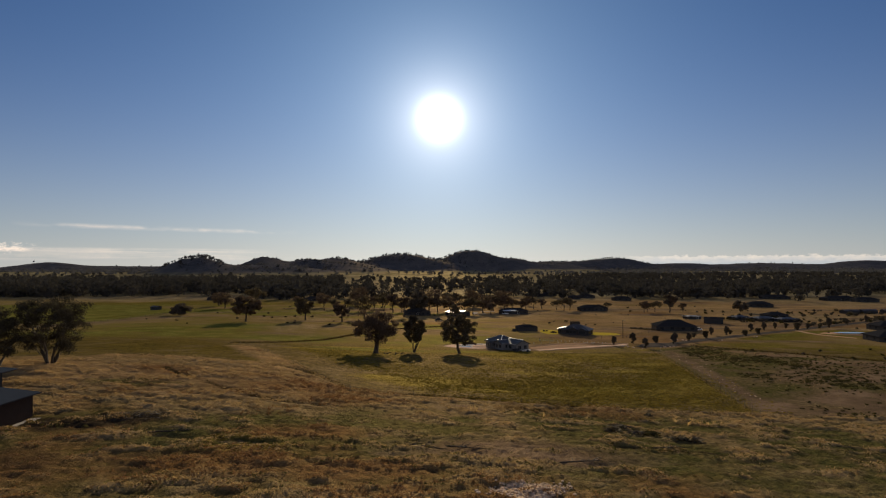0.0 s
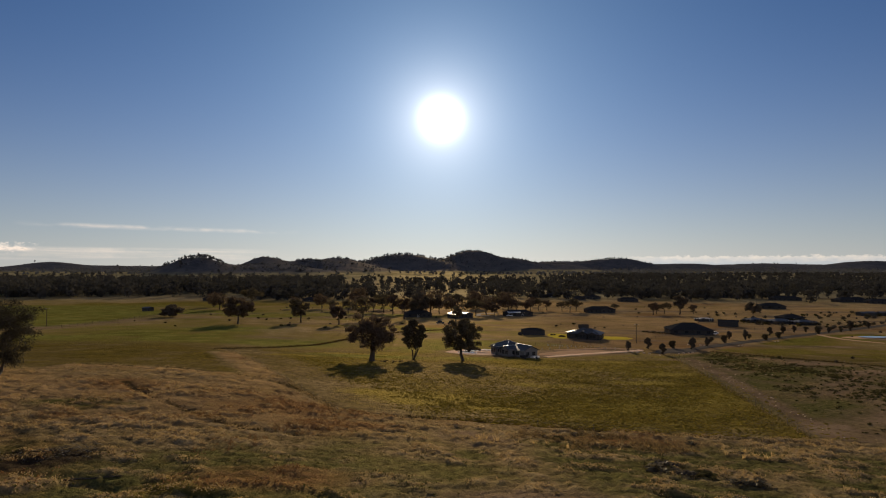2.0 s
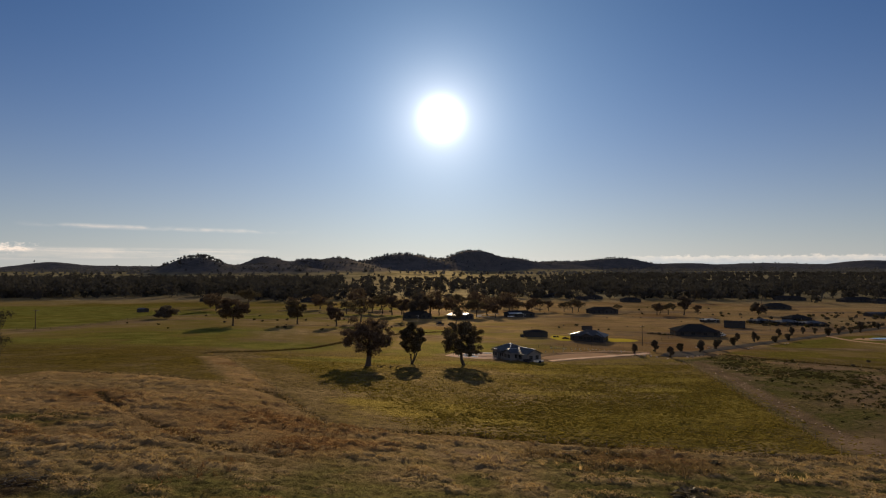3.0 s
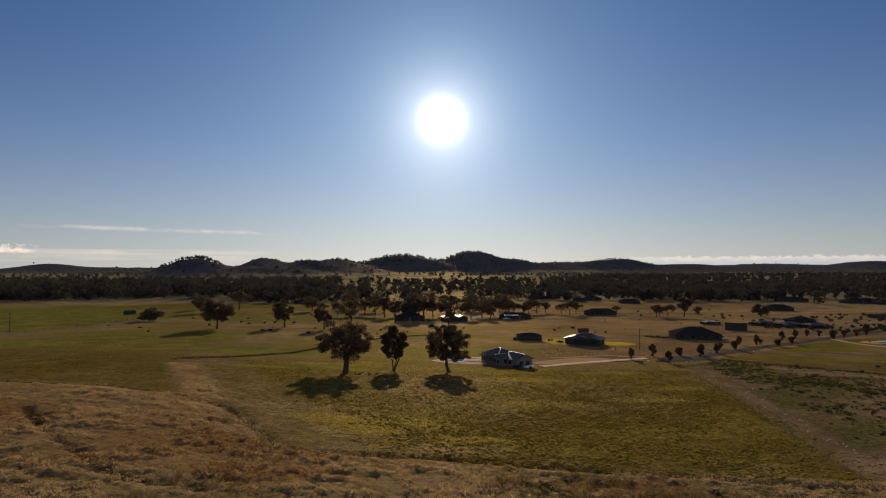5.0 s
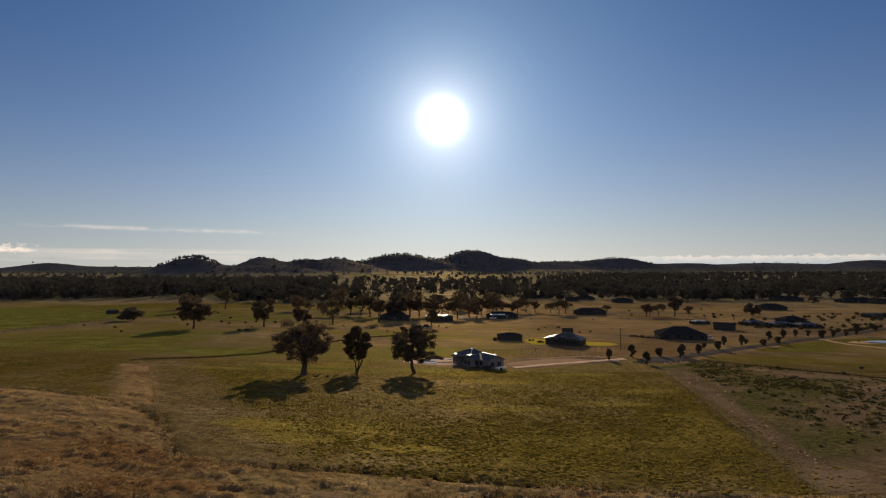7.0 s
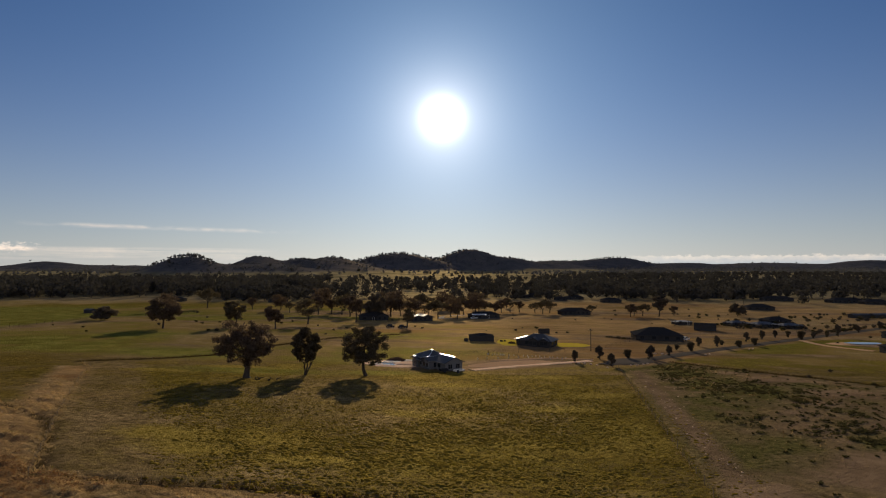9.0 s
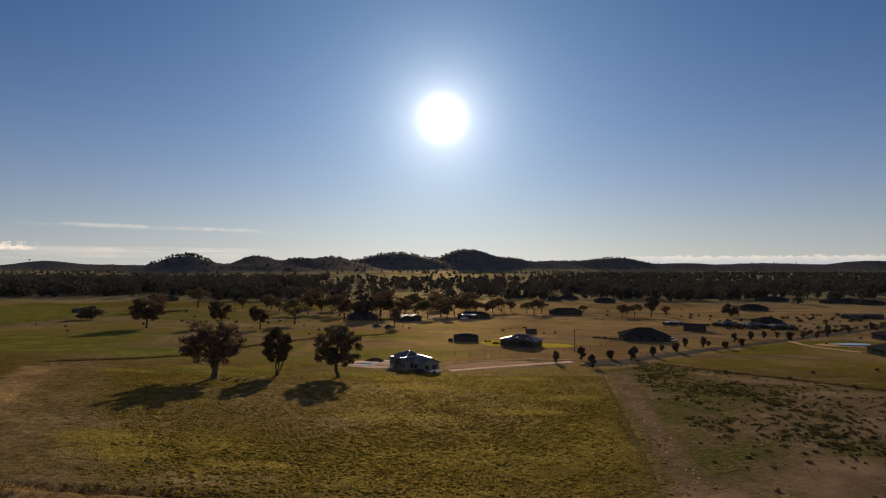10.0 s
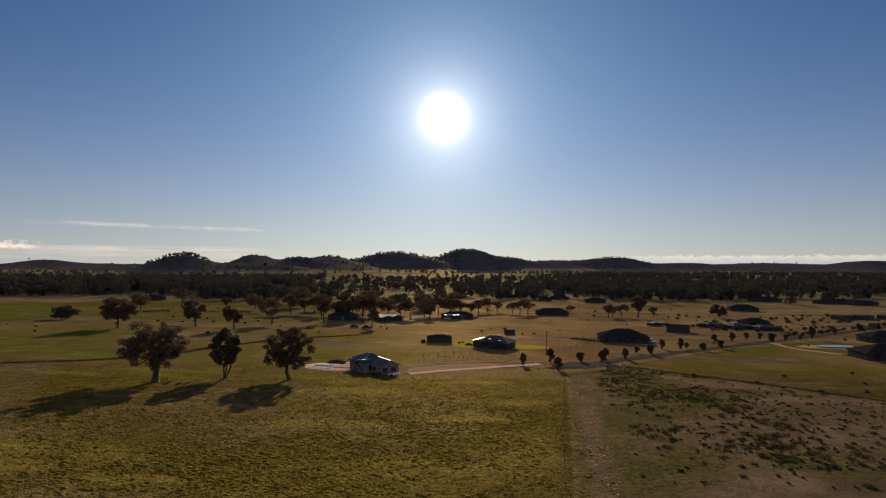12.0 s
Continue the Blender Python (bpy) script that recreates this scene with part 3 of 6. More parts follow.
    mud = np.maximum(mud, 0.8 * beside(x, y, SOUTH_LINE, 1.6, 0.8) * np.clip(0.7 + n3, 0, 1))
    mud = np.maximum(mud, 0.85 * beside(x, y, [(-72, 204), (-48.7, 235.6), (-38.2, 262.5), (-20, 292), (5, 312)], 3.4, 1.2) * np.clip(0.8 + n3, 0, 1))
    for line, wide in RUTS:
        mud = np.maximum(mud, 0.95 * beside(x, y, line, wide * 1.2, 0.6) * np.clip(0.75 + 1.2 * n3, 0, 1))
    mud = np.maximum(mud, 0.8 * beside(x, y, LOT_LINE, 1.6, 0.8))
    # tree shade of the far woods, painted on the ground through the mud layer
    wood_shade = np.clip((y - 640) / 40, 0, 1) * np.clip((1500 - y) / 150, 0, 1)
    mud = np.maximum(mud, 0.45 * wood_shade * np.clip(0.8 + 1.2 * rough(x, y, 160, 8), 0, 1) * np.clip((np.abs(x / y - 0.06) - 0.2) / 0.1, 0, 1))
    streaky = rough(x * 0.22, y, 16, 67)
    bare = np.maximum(bare, np.clip((y - 240) / 20, 0, 1) * np.clip((600 - y) / 50, 0, 1) * np.clip(-0.1 + 1.9 * streaky + 0.5 * n2, 0, 0.85) * np.clip((x + 150) / 100, 0.15, 1))
    lush = np.maximum(lush, meadow)
    rock = spot(x, y, 7.5, 52, 5.5, 3.2, 20) * 0.85
    # hill scrub with a haze tint, then by distance alone beyond 3200 m
    hazy_heath = np.clip((y - 1650) / 100, 0, 1) * np.clip((height(x, y) + 3.5) / 10, 0, 1) * np.clip(1.15 + 0.4 * rough(x, y, 400, 71) - 0.2 * np.clip((-700 - x) / 80, 0, 1), 0.6, 1)
    hazy_heath = np.maximum(hazy_heath, 0.9 * np.clip((y - 3200) / 300, 0, 1))
    # darker layers thinned on the hummock tops, so the painted gaps stay dark
    top = 1 - 0.75 * knoll * hummocks(x, y)
    moss, bare, mud = moss * top, bare * top, mud * (1 - 0.4 * knoll * hummocks(x, y))
    foot = np.clip((y - 1450) / 100, 0, 1) * np.clip((2900 - y) / 200, 0, 1) * np.clip((500 - x) / 150, 0, 1)
    lush = np.maximum(lush, foot * np.clip(0.9 - 0.5 * np.clip((x - 100) / 200, 0, 1), 0, 1))
    verdant = np.maximum(meadow * np.clip(0.85 + 0.4 * n2, 0, 1), paddock * np.clip(0.25 + 0.9 * n1 + 0.4 * n2, 0, 0.8))
    for cx, cy, rx, ry in ((-25, 200, 30, 13), (8, 205, 16, 8), (-60, 240, 40, 22), (-110, 290, 50, 30), (-20, 260, 26, 12), (-140, 230, 60, 26), (-60, 420, 60, 24)):
        verdant = np.maximum(verdant, np.clip(0.8 + 0.7 * n2, 0, 1) * spot(x, y, cx, cy, rx, ry, 5) * (1 - knoll))
    verdant = np.maximum(verdant, np.clip((y - 215) / 20, 0, 1) * np.clip((560 - y) / 60, 0, 1) * np.clip((70 - 0.1 * (y - 215) - x + 30 * n1) / 60, 0, 1) * np.clip(0.35 + 1.0 * n1 + 0.5 * n2, 0, 0.85))
    verdant = np.maximum(verdant, lot * np.clip((x - 88) / 20, 0, 1) * np.clip((y - 140) / 25, 0, 1) * np.clip(0.5 + 0.8 * n2 + 0.4 * n3, 0, 0.75))
    return lush, rust, bare, rock, mud, gold, straw, hazy_heath, moss, verdant


def hummocks(x, y):
    """Where the tussocks stand: 0 between them, 1 on their tops, in clumps that run across the slope."""
    a = rough(x * 0.55 + 0.3 * y, y * 0.95 - 0.12 * x, 2.2, 53, 3)
    b = rough(x * 0.5, y, 11, 59, 2)
    return np.clip(0.3 + 1.5 * a + 0.6 * b, 0, 1)


def tufty(x, y):
    """Close-set rounded tufts with creases between them, 0 to 1."""
    return np.clip(2.6 * np.abs(rough(x * 0.6 + y * 0.45, y * 0.75 - x * 0.35, 1.1, 57, 2)), 0, 1)


def sward_light(x, y):
    """Tone of the grass: light on top of the tufts and tussocks, darkened between them as shade."""
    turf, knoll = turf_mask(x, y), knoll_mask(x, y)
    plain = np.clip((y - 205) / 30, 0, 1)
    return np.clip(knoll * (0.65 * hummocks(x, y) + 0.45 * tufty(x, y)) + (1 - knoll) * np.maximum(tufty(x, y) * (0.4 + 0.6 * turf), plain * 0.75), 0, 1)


def turf_mask(x, y):
    """Where the green field is rough with close-set tufts."""
    field = within(x, y, [(-4, 105), (54, 102.5), (75, 217), (30, 205), (-40, 200), (-50, 190)], 9.0)
    return field * (1 - beside(x, y, MOWN_LINE, 15.0, 5.0)) * np.clip(0.75 + 0.9 * rough(x, y, 30, 47, 2), 0.25, 1)


def relief(x, y):
    """Hummocks: low swells everywhere near, tufted turf on the green field and heavy tussocks on the knoll."""
    near = np.clip((420 - np.hypot(x - 20, y)) / 250, 0, 1)
    knoll, turf = knoll_mask(x, y), turf_mask(x, y)
    tuft = tufty(x, y)
    tall = hummocks(x, y)
    return near * (0.10 * rough(x, y, 9, 51) + 0.06 * rough(x, y, 2.2, 58, 2) + (0.04 + 0.05 * turf + 0.17 * knoll) * tuft + 0.24 * knoll * tall * tall)


def steps(lo, hi, fine, a, b, growth):
    """Grid lines: fine between a and b, and ever wider from there to lo and hi."""
    mid = list(np.arange(a, b, fine))
    right, d = [mid[-1] + fine], fine
    while right[-1] < hi:
        d = min(d * growth, 45)
        right.append(right[-1] + d)
    left, d = [], fine
    p = mid[0]
    while p > lo:
        d = min(d * growth, 60)
        p -= d
        left.append(p)
    return np.array(left[::-1] + mid + right)


def build_ground():
    gx, gy = steps(-4400, 4400, 0.42, -66, 70, 1.07), steps(-1200, 4900, 0.42, 46, 112, 1.02)
    X, Y = np.meshgrid(gx, gy)
    Z = height(X, Y)
    near = np.clip((420 - np.hypot(X - 20, Y)) / 250, 0, 1)
    Z += relief(X, Y)
    for line, wide in RUTS:
        Z -= 0.42 * beside(X, Y, line, wide * 1.3, 0.8) * np.clip(0.7 + rough(X, Y, 5, 61, 2), 0, 1)
    Z += 9.0 * np.clip((Y - 1700) / 500, 0, 1) * rough(X, Y, 230, 63)
    Z -= 0.45 * near * np.clip(beside(X, Y, SOUTH_LINE, 2.0, 1.0), 0, 1)
    nx, ny = len(gx), len(gy)
    verts = np.stack([X.ravel(), Y.ravel(), Z.ravel()], 1)
    i = (np.arange(ny - 1)[:, None] * nx + np.arange(nx - 1)[None, :]).ravel()
    quads = np.stack([i, i + 1, i + nx + 1, i + nx], 1)
    me = bpy.data.meshes.new("ground")
    me.vertices.add(len(verts))
    me.vertices.foreach_set("co", verts.ravel())
    me.loops.add(quads.size)
    me.loops.foreach_set("vertex_index", quads.ravel())
    me.polygons.add(len(quads))
    me.polygons.foreach_set("loop_start", np.arange(0, quads.size, 4))
    me.polygons.foreach_set("use_smooth", np.ones(len(quads), bool))
    me.update(calc_edges=True)
    lush, rust, bare, rock, mud, gold, straw, hazy_heath, moss, verdant = (c.ravel() for c in covers(X, Y))
    # the third ground tone is the haze over the valley, from 560 m on
    for name, layers in (("cover", (lush, rust, bare, straw)), ("soil", (rock, mud, gold, verdant)), ("ground_tones", (hazy_heath, moss, np.clip((Y.ravel() - 560) / 160, 0, 1), sward_light(X, Y).ravel()))):
        a = me.attributes.new(name, "FLOAT_COLOR", "POINT")
        a.data.foreach_set("color", np.stack(layers, 1).astype(np.float32).ravel())
    me.materials.append(PASTURE)
    tagged(new("ground", me), "rolling pasture of dry and green winter grass", "ground", kind="structure")


build_ground()


# ---- building kit ----
def part(name, bm, mat, parent=None, label="", at=None, smooth=False):
    """Link a bmesh as one mesh object, under a thing if one is given."""
    me = bpy.data.meshes.new(name)
    bm.to_mesh(me)
    bm.free()
    me.materials.append(mat)
    if smooth:
        me.polygons.foreach_set("use_smooth", np.ones(len(me.polygons), bool))
    ob = new(name, me)
    if parent:
        ob.parent = parent
    if at is not None:
        ob.matrix_basis = at
    return tagged(ob, label) if label else ob


def empty(name, m, label, category, group="", kind=""):
    ob = new(name)
    ob.empty_display_size = 0.5
    ob.matrix_basis = m
    return tagged(ob, label, category, group, kind)


def mesh_of(name, verts, faces, mat, parent=None, label="", smooth=False):
    me = bpy.data.meshes.new(name)
    me.from_pydata(verts, [], faces)
    me.materials.append(mat)
    if smooth:
        me.polygons.foreach_set("use_smooth", np.ones(len(me.polygons), bool))
    ob = new(name, me)
    if parent:
        ob.parent = parent
    return tagged(ob, label) if label else ob


def box_into(bm, x0, y0, z0, x1, y1, z1, turn=None):
    r = bmesh.ops.create_cube(bm, size=1)
    bmesh.ops.scale(bm, vec=(x1 - x0, y1 - y0, z1 - z0), verts=r["verts"])
    bmesh.ops.translate(bm, vec=((x0 + x1) / 2, (y0 + y1) / 2, (z0 + z1) / 2), verts=r["verts"])
    if turn:
        bmesh.ops.transform(bm, matrix=turn, verts=r["verts"])
    return r["verts"]


def boxed(*boxes, bevel=0.0):
    bm = bmesh.new()
    for b in boxes:
        box_into(bm, *b)
    if bevel:
        bmesh.ops.bevel(bm, geom=bm.edges[:], offset=bevel, segments=2, affect="EDGES")
    return bm


def tube_into(verts, faces, path, radii, sides=6):
    """A tapered tube along a path, added to lists of vertices and faces."""
    base = len(verts)
    for k, (p, r) in enumerate(zip(path, radii)):
        d = (path[min(k + 1, len(path) - 1)] - path[max(k - 1, 0)]).normalized()
        u = d.orthogonal().normalized()
        v = d.cross(u)
        for s in range(sides):
            a = 2 * math.pi * s / sides
            verts.append(p + (u * math.cos(a) + v * math.sin(a)) * r)
    for k in range(len(path) - 1):
        for s in range(sides):
            a, b = base + k * sides + s, base + k * sides + (s + 1) % sides
            faces.append((a, b, b + sides, a + sides))


# ---- trees ----
def leaf_cards(centres, radii, counts, size, rng, squash=0.75, hang=0.7, plump=0.42):
    """Small leaf sprays scattered through the shells of clumps: vertices and four-cornered faces."""
    C = np.repeat(np.array(centres), counts, 0)
    R = np.repeat(np.array(radii), counts)
    m = len(C)
    d = rng.normal(size=(m, 3))
    d /= np.linalg.norm(d, axis=1)[:, None]
    r = R * np.clip(0.25 + 0.8 * rng.random(m) ** 0.6 + 0.16 * rng.normal(size=m), 0.05, 1.6)
    p = C + d * r[:, None] * np.array([1.12, 1.12, squash])
    u = rng.normal(size=(m, 3)) + np.array([0, 0, -hang])
    u /= np.linalg.norm(u, axis=1)[:, None]
    w = np.cross(u, rng.normal(size=(m, 3)))
    w /= np.linalg.norm(w, axis=1)[:, None]
    s = size * (0.6 + 0.8 * rng.random(m))
    a, b = u * s[:, None], w * (s * plump)[:, None]
    V = np.stack([p - a, p + b - a * 0.1, p + a, p - b + a * 0.15], 1).reshape(-1, 3)
    return V, np.arange(4 * m).reshape(-1, 4)


def fast_mesh(name, V, F, mat):
    me = bpy.data.meshes.new(name)
    me.vertices.add(len(V))
    me.vertices.foreach_set("co", np.asarray(V, np.float32).ravel())
    me.loops.add(F.size)
    me.loops.foreach_set("vertex_index", F.ravel())
    me.polygons.add(len(F))
    me.polygons.foreach_set("loop_start", np.arange(0, F.size, F.shape[1]))
    me.update(calc_edges=True)
    me.materials.append(mat)
    return me


def tree(at, tall, wide, label, seed, clear=0.3, stems=1, clumps=34, sprays=120, leaf=0.34, mat=None, lean=(0, 0), shape="round", fork=0.22, trunk=0.032,
         name="gum_tree", category="tree", group="", turn=0.0, gap=0.0, side=(0, 0)):
    """A tree: tapered trunk, forking limbs and a crown of leaf clumps at the limbs' ends, uneven and with gaps."""
    rnd, rng = random.Random(seed), np.random.default_rng(seed)
    verts, faces, ends, radii = [], [], [], []
    crown_z0, crown_h = tall * clear, tall * (1 - clear)
    for k in range(clumps):
        for _ in range(30):
            x, y, z = rnd.uniform(-1, 1), rnd.uniform(-1, 1), rnd.uniform(0, 1)
            if shape == "round":
                lim = math.sqrt(max(0, 1 - (2 * z - 0.95) ** 2 * 0.95))
            elif shape == "oval":
                lim = math.sqrt(max(0, 1 - (2 * z - 1) ** 2)) * (0.8 + 0.25 * z)
            elif shape == "vase":
                lim = (0.45 + 0.75 * z) * math.sqrt(max(0, 1 - max(0, 2 * z - 1.1) ** 2 * 1.1))
            else:
                lim = math.sqrt(max(0, 1 - z ** 2)) * 1.05
            q = math.hypot(x, y)
            if q < lim and q > lim * (0.2 if z < 0.75 else 0.0):
                break
        r = wide * rnd.uniform(0.07, 0.145) * (36 / clumps) ** 0.4
        ends.append(Vector((x * (wide / 2 - r * 0.7) + side[0] * z, y * (wide / 2 - r * 0.7) + side[1] * z, crown_z0 + r * 0.5 + z * (crown_h - r * 1.4))))
        radii.append(r)
    if gap:
        keep = [k for k in range(clumps) if noise.noise(ends[k] * 0.35 + Vector((seed, 0, 0))) > -0.55 + gap * 0.4]
        ends, radii = [ends[k] for k in keep], [radii[k] for k in keep]
    # main limbs reach into the crown; what lies too far from any limb stays open air
    limbs = []
    for e in sorted(ends, key=lambda e: rnd.random()):
        if len(limbs) < max(4, clumps // 10) and all((e - q).length > wide * 0.2 for q in limbs):
            limbs.append(e)
    near = [min(range(len(limbs)), key=lambda k: (limbs[k] - e).length) for e in ends]
    reach = wide * (0.36 - 0.1 * gap)
    keep = [k for k, e in enumerate(ends) if (limbs[near[k]] - e).length < reach or rnd.random() < 0.2]
    ends, radii, near = [ends[k] for k in keep], [radii[k] for k in keep], [near[k] for k in keep]
    roots = []
    for s in range(stems):
        a = 2 * math.pi * s / stems + rnd.random()
        off = 0.0 if stems == 1 else wide * 0.02
        top = Vector((lean[0] + math.cos(a) * wide * (0.0 if stems == 1 else 0.11), lean[1] + math.sin(a) * wide * (0.0 if stems == 1 else 0.11), tall * (fork + 0.1 * rnd.random() + 0.06)))
        base = Vector((math.cos(a) * off, math.sin(a) * off, -0.3))
        r0 = tall * trunk * (1.0 if stems == 1 else 0.55)
        path = [base.lerp(top, t) + Vector((rnd.uniform(-1, 1), rnd.uniform(-1, 1), 0)) * tall * 0.014 * (1 if 0 < t < 1 else 0) for t in (0, 0.12, 0.4, 0.7, 1)]
        tube_into(verts, faces, path, [r0 * 1.6, r0 * 1.1, r0 * 0.92, r0 * 0.82, r0 * 0.74], 8)
        roots.append((top, r0 * 0.74))
    elbows = []
    for q in limbs:
        top, r0 = min(roots, key=lambda p: (p[0] - q).length)
        out = Vector((q.x - top.x, q.y - top.y, 0))
        knee = top + out * 0.42 + Vector((0, 0, (q.z - top.z) * 0.3)) + Vector((rnd.uniform(-1, 1), rnd.uniform(-1, 1), rnd.uniform(-0.5, 0.8))) * wide * 0.035
        bough_end = top.lerp(q, 0.8) + Vector((0, 0, -wide * 0.02))
        start = top - Vector((0, 0, rnd.uniform(0.0, 0.09) * tall))
        r = r0 * rnd.uniform(0.3, 0.46)
        tube_into(verts, faces, [start, start.lerp(knee, 0.55) + Vector((0, 0, wide * 0.01)), knee, bough_end, q], [r * 1.2, r, r * 0.8, r * 0.5, r * 0.25], 6)
        elbows.append((knee, bough_end, q, r))
    for e, k in zip(ends, near):
        knee, bough_end, q, r = elbows[k]
        if (e - q).length < 1e-4:
            continue
        start = knee.lerp(bough_end, rnd.uniform(0.35, 1.0))
        mid = start.lerp(e, 0.55) + Vector((rnd.uniform(-1, 1), rnd.uniform(-1, 1), rnd.uniform(-0.2, 0.8))) * wide * 0.03
        tube_into(verts, faces, [start, mid, e], [r * 0.42, r * 0.26, 0.015], 4)
    thing = empty(name, pose(*at, 0, 0, turn), label, category, group)
    mesh_of("trunk", verts, faces, BARK, thing, smooth=True)
    counts = [max(14, int(1.6 * sprays * (r / (wide * 0.118 * (36 / clumps) ** 0.4)) ** 2 * rnd.uniform(0.6, 1.3))) for r in radii]
    V, F = leaf_cards([tuple(e) for e in ends], radii, counts, leaf, rng)
    crown = new("crown", fast_mesh("crown", V, F, mat or LEAF_OLIVE))
    crown.parent = thing
    return thing


def on_ground(x, y, dz=0.0):
    return x, y, zat(x, y) + dz


# ---- the trees one can tell apart ----
def plant_trees():
    tree(on_ground(-20.4, 183), 14.2, 15.0, "tall olive gum tree with ragged open crown on pasture", 5, clear=0.2, clumps=120, sprays=125, leaf=0.24, shape="round", gap=0.55, lean=(0.5, 0), trunk=0.05, fork=0.2, mat=LEAF_RUST, side=(-1.2, 0))
    tree(on_ground(-9.4, 194.5), 12.2, 8.2, "upright oval gum tree with pale forked trunk", 8, clear=0.2, clumps=100, sprays=125, leaf=0.22, shape="oval", trunk=0.03, fork=0.16, stems=3, lean=(0.5, 0))
    tree(on_ground(5.3, 197), 13.4, 13.8, "broad round gum tree casting a long shadow", 12, clear=0.2, clumps=130, sprays=125, leaf=0.24, shape="round", lean=(-1.0, 0), trunk=0.034, fork=0.2, gap=0.45, side=(-0.4, 0))
    tree(on_ground(-75.6, 115.7), 13.4, 16.5, "wide bushy many-stemmed tree beside a shed", 21, clear=0.1, stems=6, clumps=170, sprays=150, leaf=0.14, shape="vase", mat=LEAF_DEEP, trunk=0.034, fork=0.12, gap=0.3)
    tree(on_ground(-81.0, 109), 12.4, 11.0, "dark leafy tree standing beside a larger one", 22, clear=0.14, clumps=110, sprays=140, leaf=0.14, shape="round", mat=LEAF_DEEP, lean=(0.4, 0), stems=2, fork=0.14, gap=0.4)
    tree(on_ground(-106.5, 324), 15.6, 16.5, "large round tree alone on green pasture", 31, clear=0.18, clumps=80, sprays=60, leaf=0.5, mat=LEAF_RUST)
    tree(on_ground(-166, 380), 9.0, 14.0, "low domed dark tree beside a track", 33, clear=0.08, clumps=36, sprays=90, leaf=0.5, shape="dome", mat=LEAF_DARK, fork=0.1)
    tree(on_ground(-78.4, 342), 14.4, 11.5, "leaning gum tree with thin lower trunk", 35, clear=0.2, clumps=60, sprays=55, leaf=0.5, side=(-2.0, 0))
    tree(on_ground(-55.6, 330), 12.4, 9.5, "gum tree with crown swept to one side", 37, clear=0.24, clumps=55, sprays=55, leaf=0.5, side=(-2.5, 0), mat=LEAF_RUST)
    tree(on_ground(-47.7, 364), 15.0, 16.5, "wide sparse gum tree with bare lower limbs", 39, clear=0.28, clumps=34, sprays=60, leaf=0.5, shape="vase", gap=0.6)
    tree(on_ground(-25, 384), 14.5, 8.0, "slender russet tree before a dark house", 41, clear=0.35, clumps=24, sprays=70, leaf=0.5, mat=LEAF_RUST)
    tree(on_ground(-17, 407), 17.0, 16.0, "big dense dark tree shading a house", 43, clear=0.06, clumps=90, sprays=70, leaf=0.55, mat=LEAF_DARK)
    tree(on_ground(6.1, 351), 11.2, 8.5, "small sparse gum tree with clutter at its foot", 45, clear=0.3, clumps=26, sprays=60, leaf=0.45, gap=0.4)
    tree(on_ground(171, 452), 14.6, 12.0, "tall spreading tree on golden grass", 47, clear=0.3, clumps=34, sprays=80, leaf=0.6, shape="vase", mat=LEAF_DARK)
    tree(on_ground(226.6, 457), 9.6, 12.5, "single domed dark tree with short trunk", 49, clear=0.25, clumps=34, sprays=80, leaf=0.6, shape="dome", mat=LEAF_DARK)
    # three kinds of mid-distance tree, repeated
    kinds = [tree(on_ground(-43.8, 446), 12.5, 15.5, "round gum tree among others near houses", 61, clear=0.2, clumps=46, sprays=52, leaf=0.45, gap=0.5, mat=LEAF_OLIVE, group="gum trees round the houses"),
             tree(on_ground(-52, 452), 11.5, 11, "upright gum tree among others near houses", 62, clear=0.22, clumps=38, sprays=52, leaf=0.45, gap=0.4, shape="oval", mat=LEAF_RUST, group="gum trees round the houses"),
             tree(on_ground(-171, 470), 13.5, 20, "spreading gum tree among others near houses", 63, clear=0.22, clumps=56, sprays=48, leaf=0.45, gap=0.6, shape="vase", mat=LEAF_RUST, group="gum trees round the houses")]
    rnd = random.Random(4)
    spots = [(15, 425, 1.1, 0), (21, 428, 1.0, 0), (29, 432, 1.15, 2), (33, 420, 0.9, 1), (38, 448, 1.0, 0), (46, 455, 1.05, 2), (53, 452, 0.95, 0), (60, 458, 1.0, 1),
             (66, 470, 0.8, 1), (73, 476, 0.75, 0), (80, 486, 0.8, 1), (90, 482, 0.75, 0), (94, 474, 0.85, 0), (101, 477, 0.9, 0), (132, 482, 0.6, 0), (150, 450, 0.75, 1),
             (155, 448, 0.75, 0), (161, 451, 0.72, 0), (183, 463, 0.65, 1), (-60, 440, 0.9, 1), (-68, 446, 0.85, 0), (-36, 432, 1.0, 1), (-30, 440, 0.9, 0), (-10, 436, 1.2, 2),
             (-4, 446, 1.1, 0), (5, 450, 1.15, 2), (-84, 470, 0.9, 0), (-190, 505, 1.0, 2), (-160, 515, 1.1, 0), (-120, 490, 0.9, 1), (-98, 498, 0.95, 2),
             (11, 470, 1.0, 0), (-20, 480, 1.1, 2), (-50, 500, 1.0, 0), (26, 500, 1.1, 2), (52, 520, 1.0, 0), (75, 530, 0.9, 1), (-75, 520, 1.0, 2)]
    for x, y, k, which in spots:
        y, k = y + rnd.uniform(-9, 9), k * rnd.uniform(0.78, 1.22)
        copy_thing(kinds[which], pose(*on_ground(x, y), 0, 0, rnd.uniform(0, 360)) @ Matrix.Diagonal((k, k, k * rnd.uniform(0.9, 1.1), 1)))
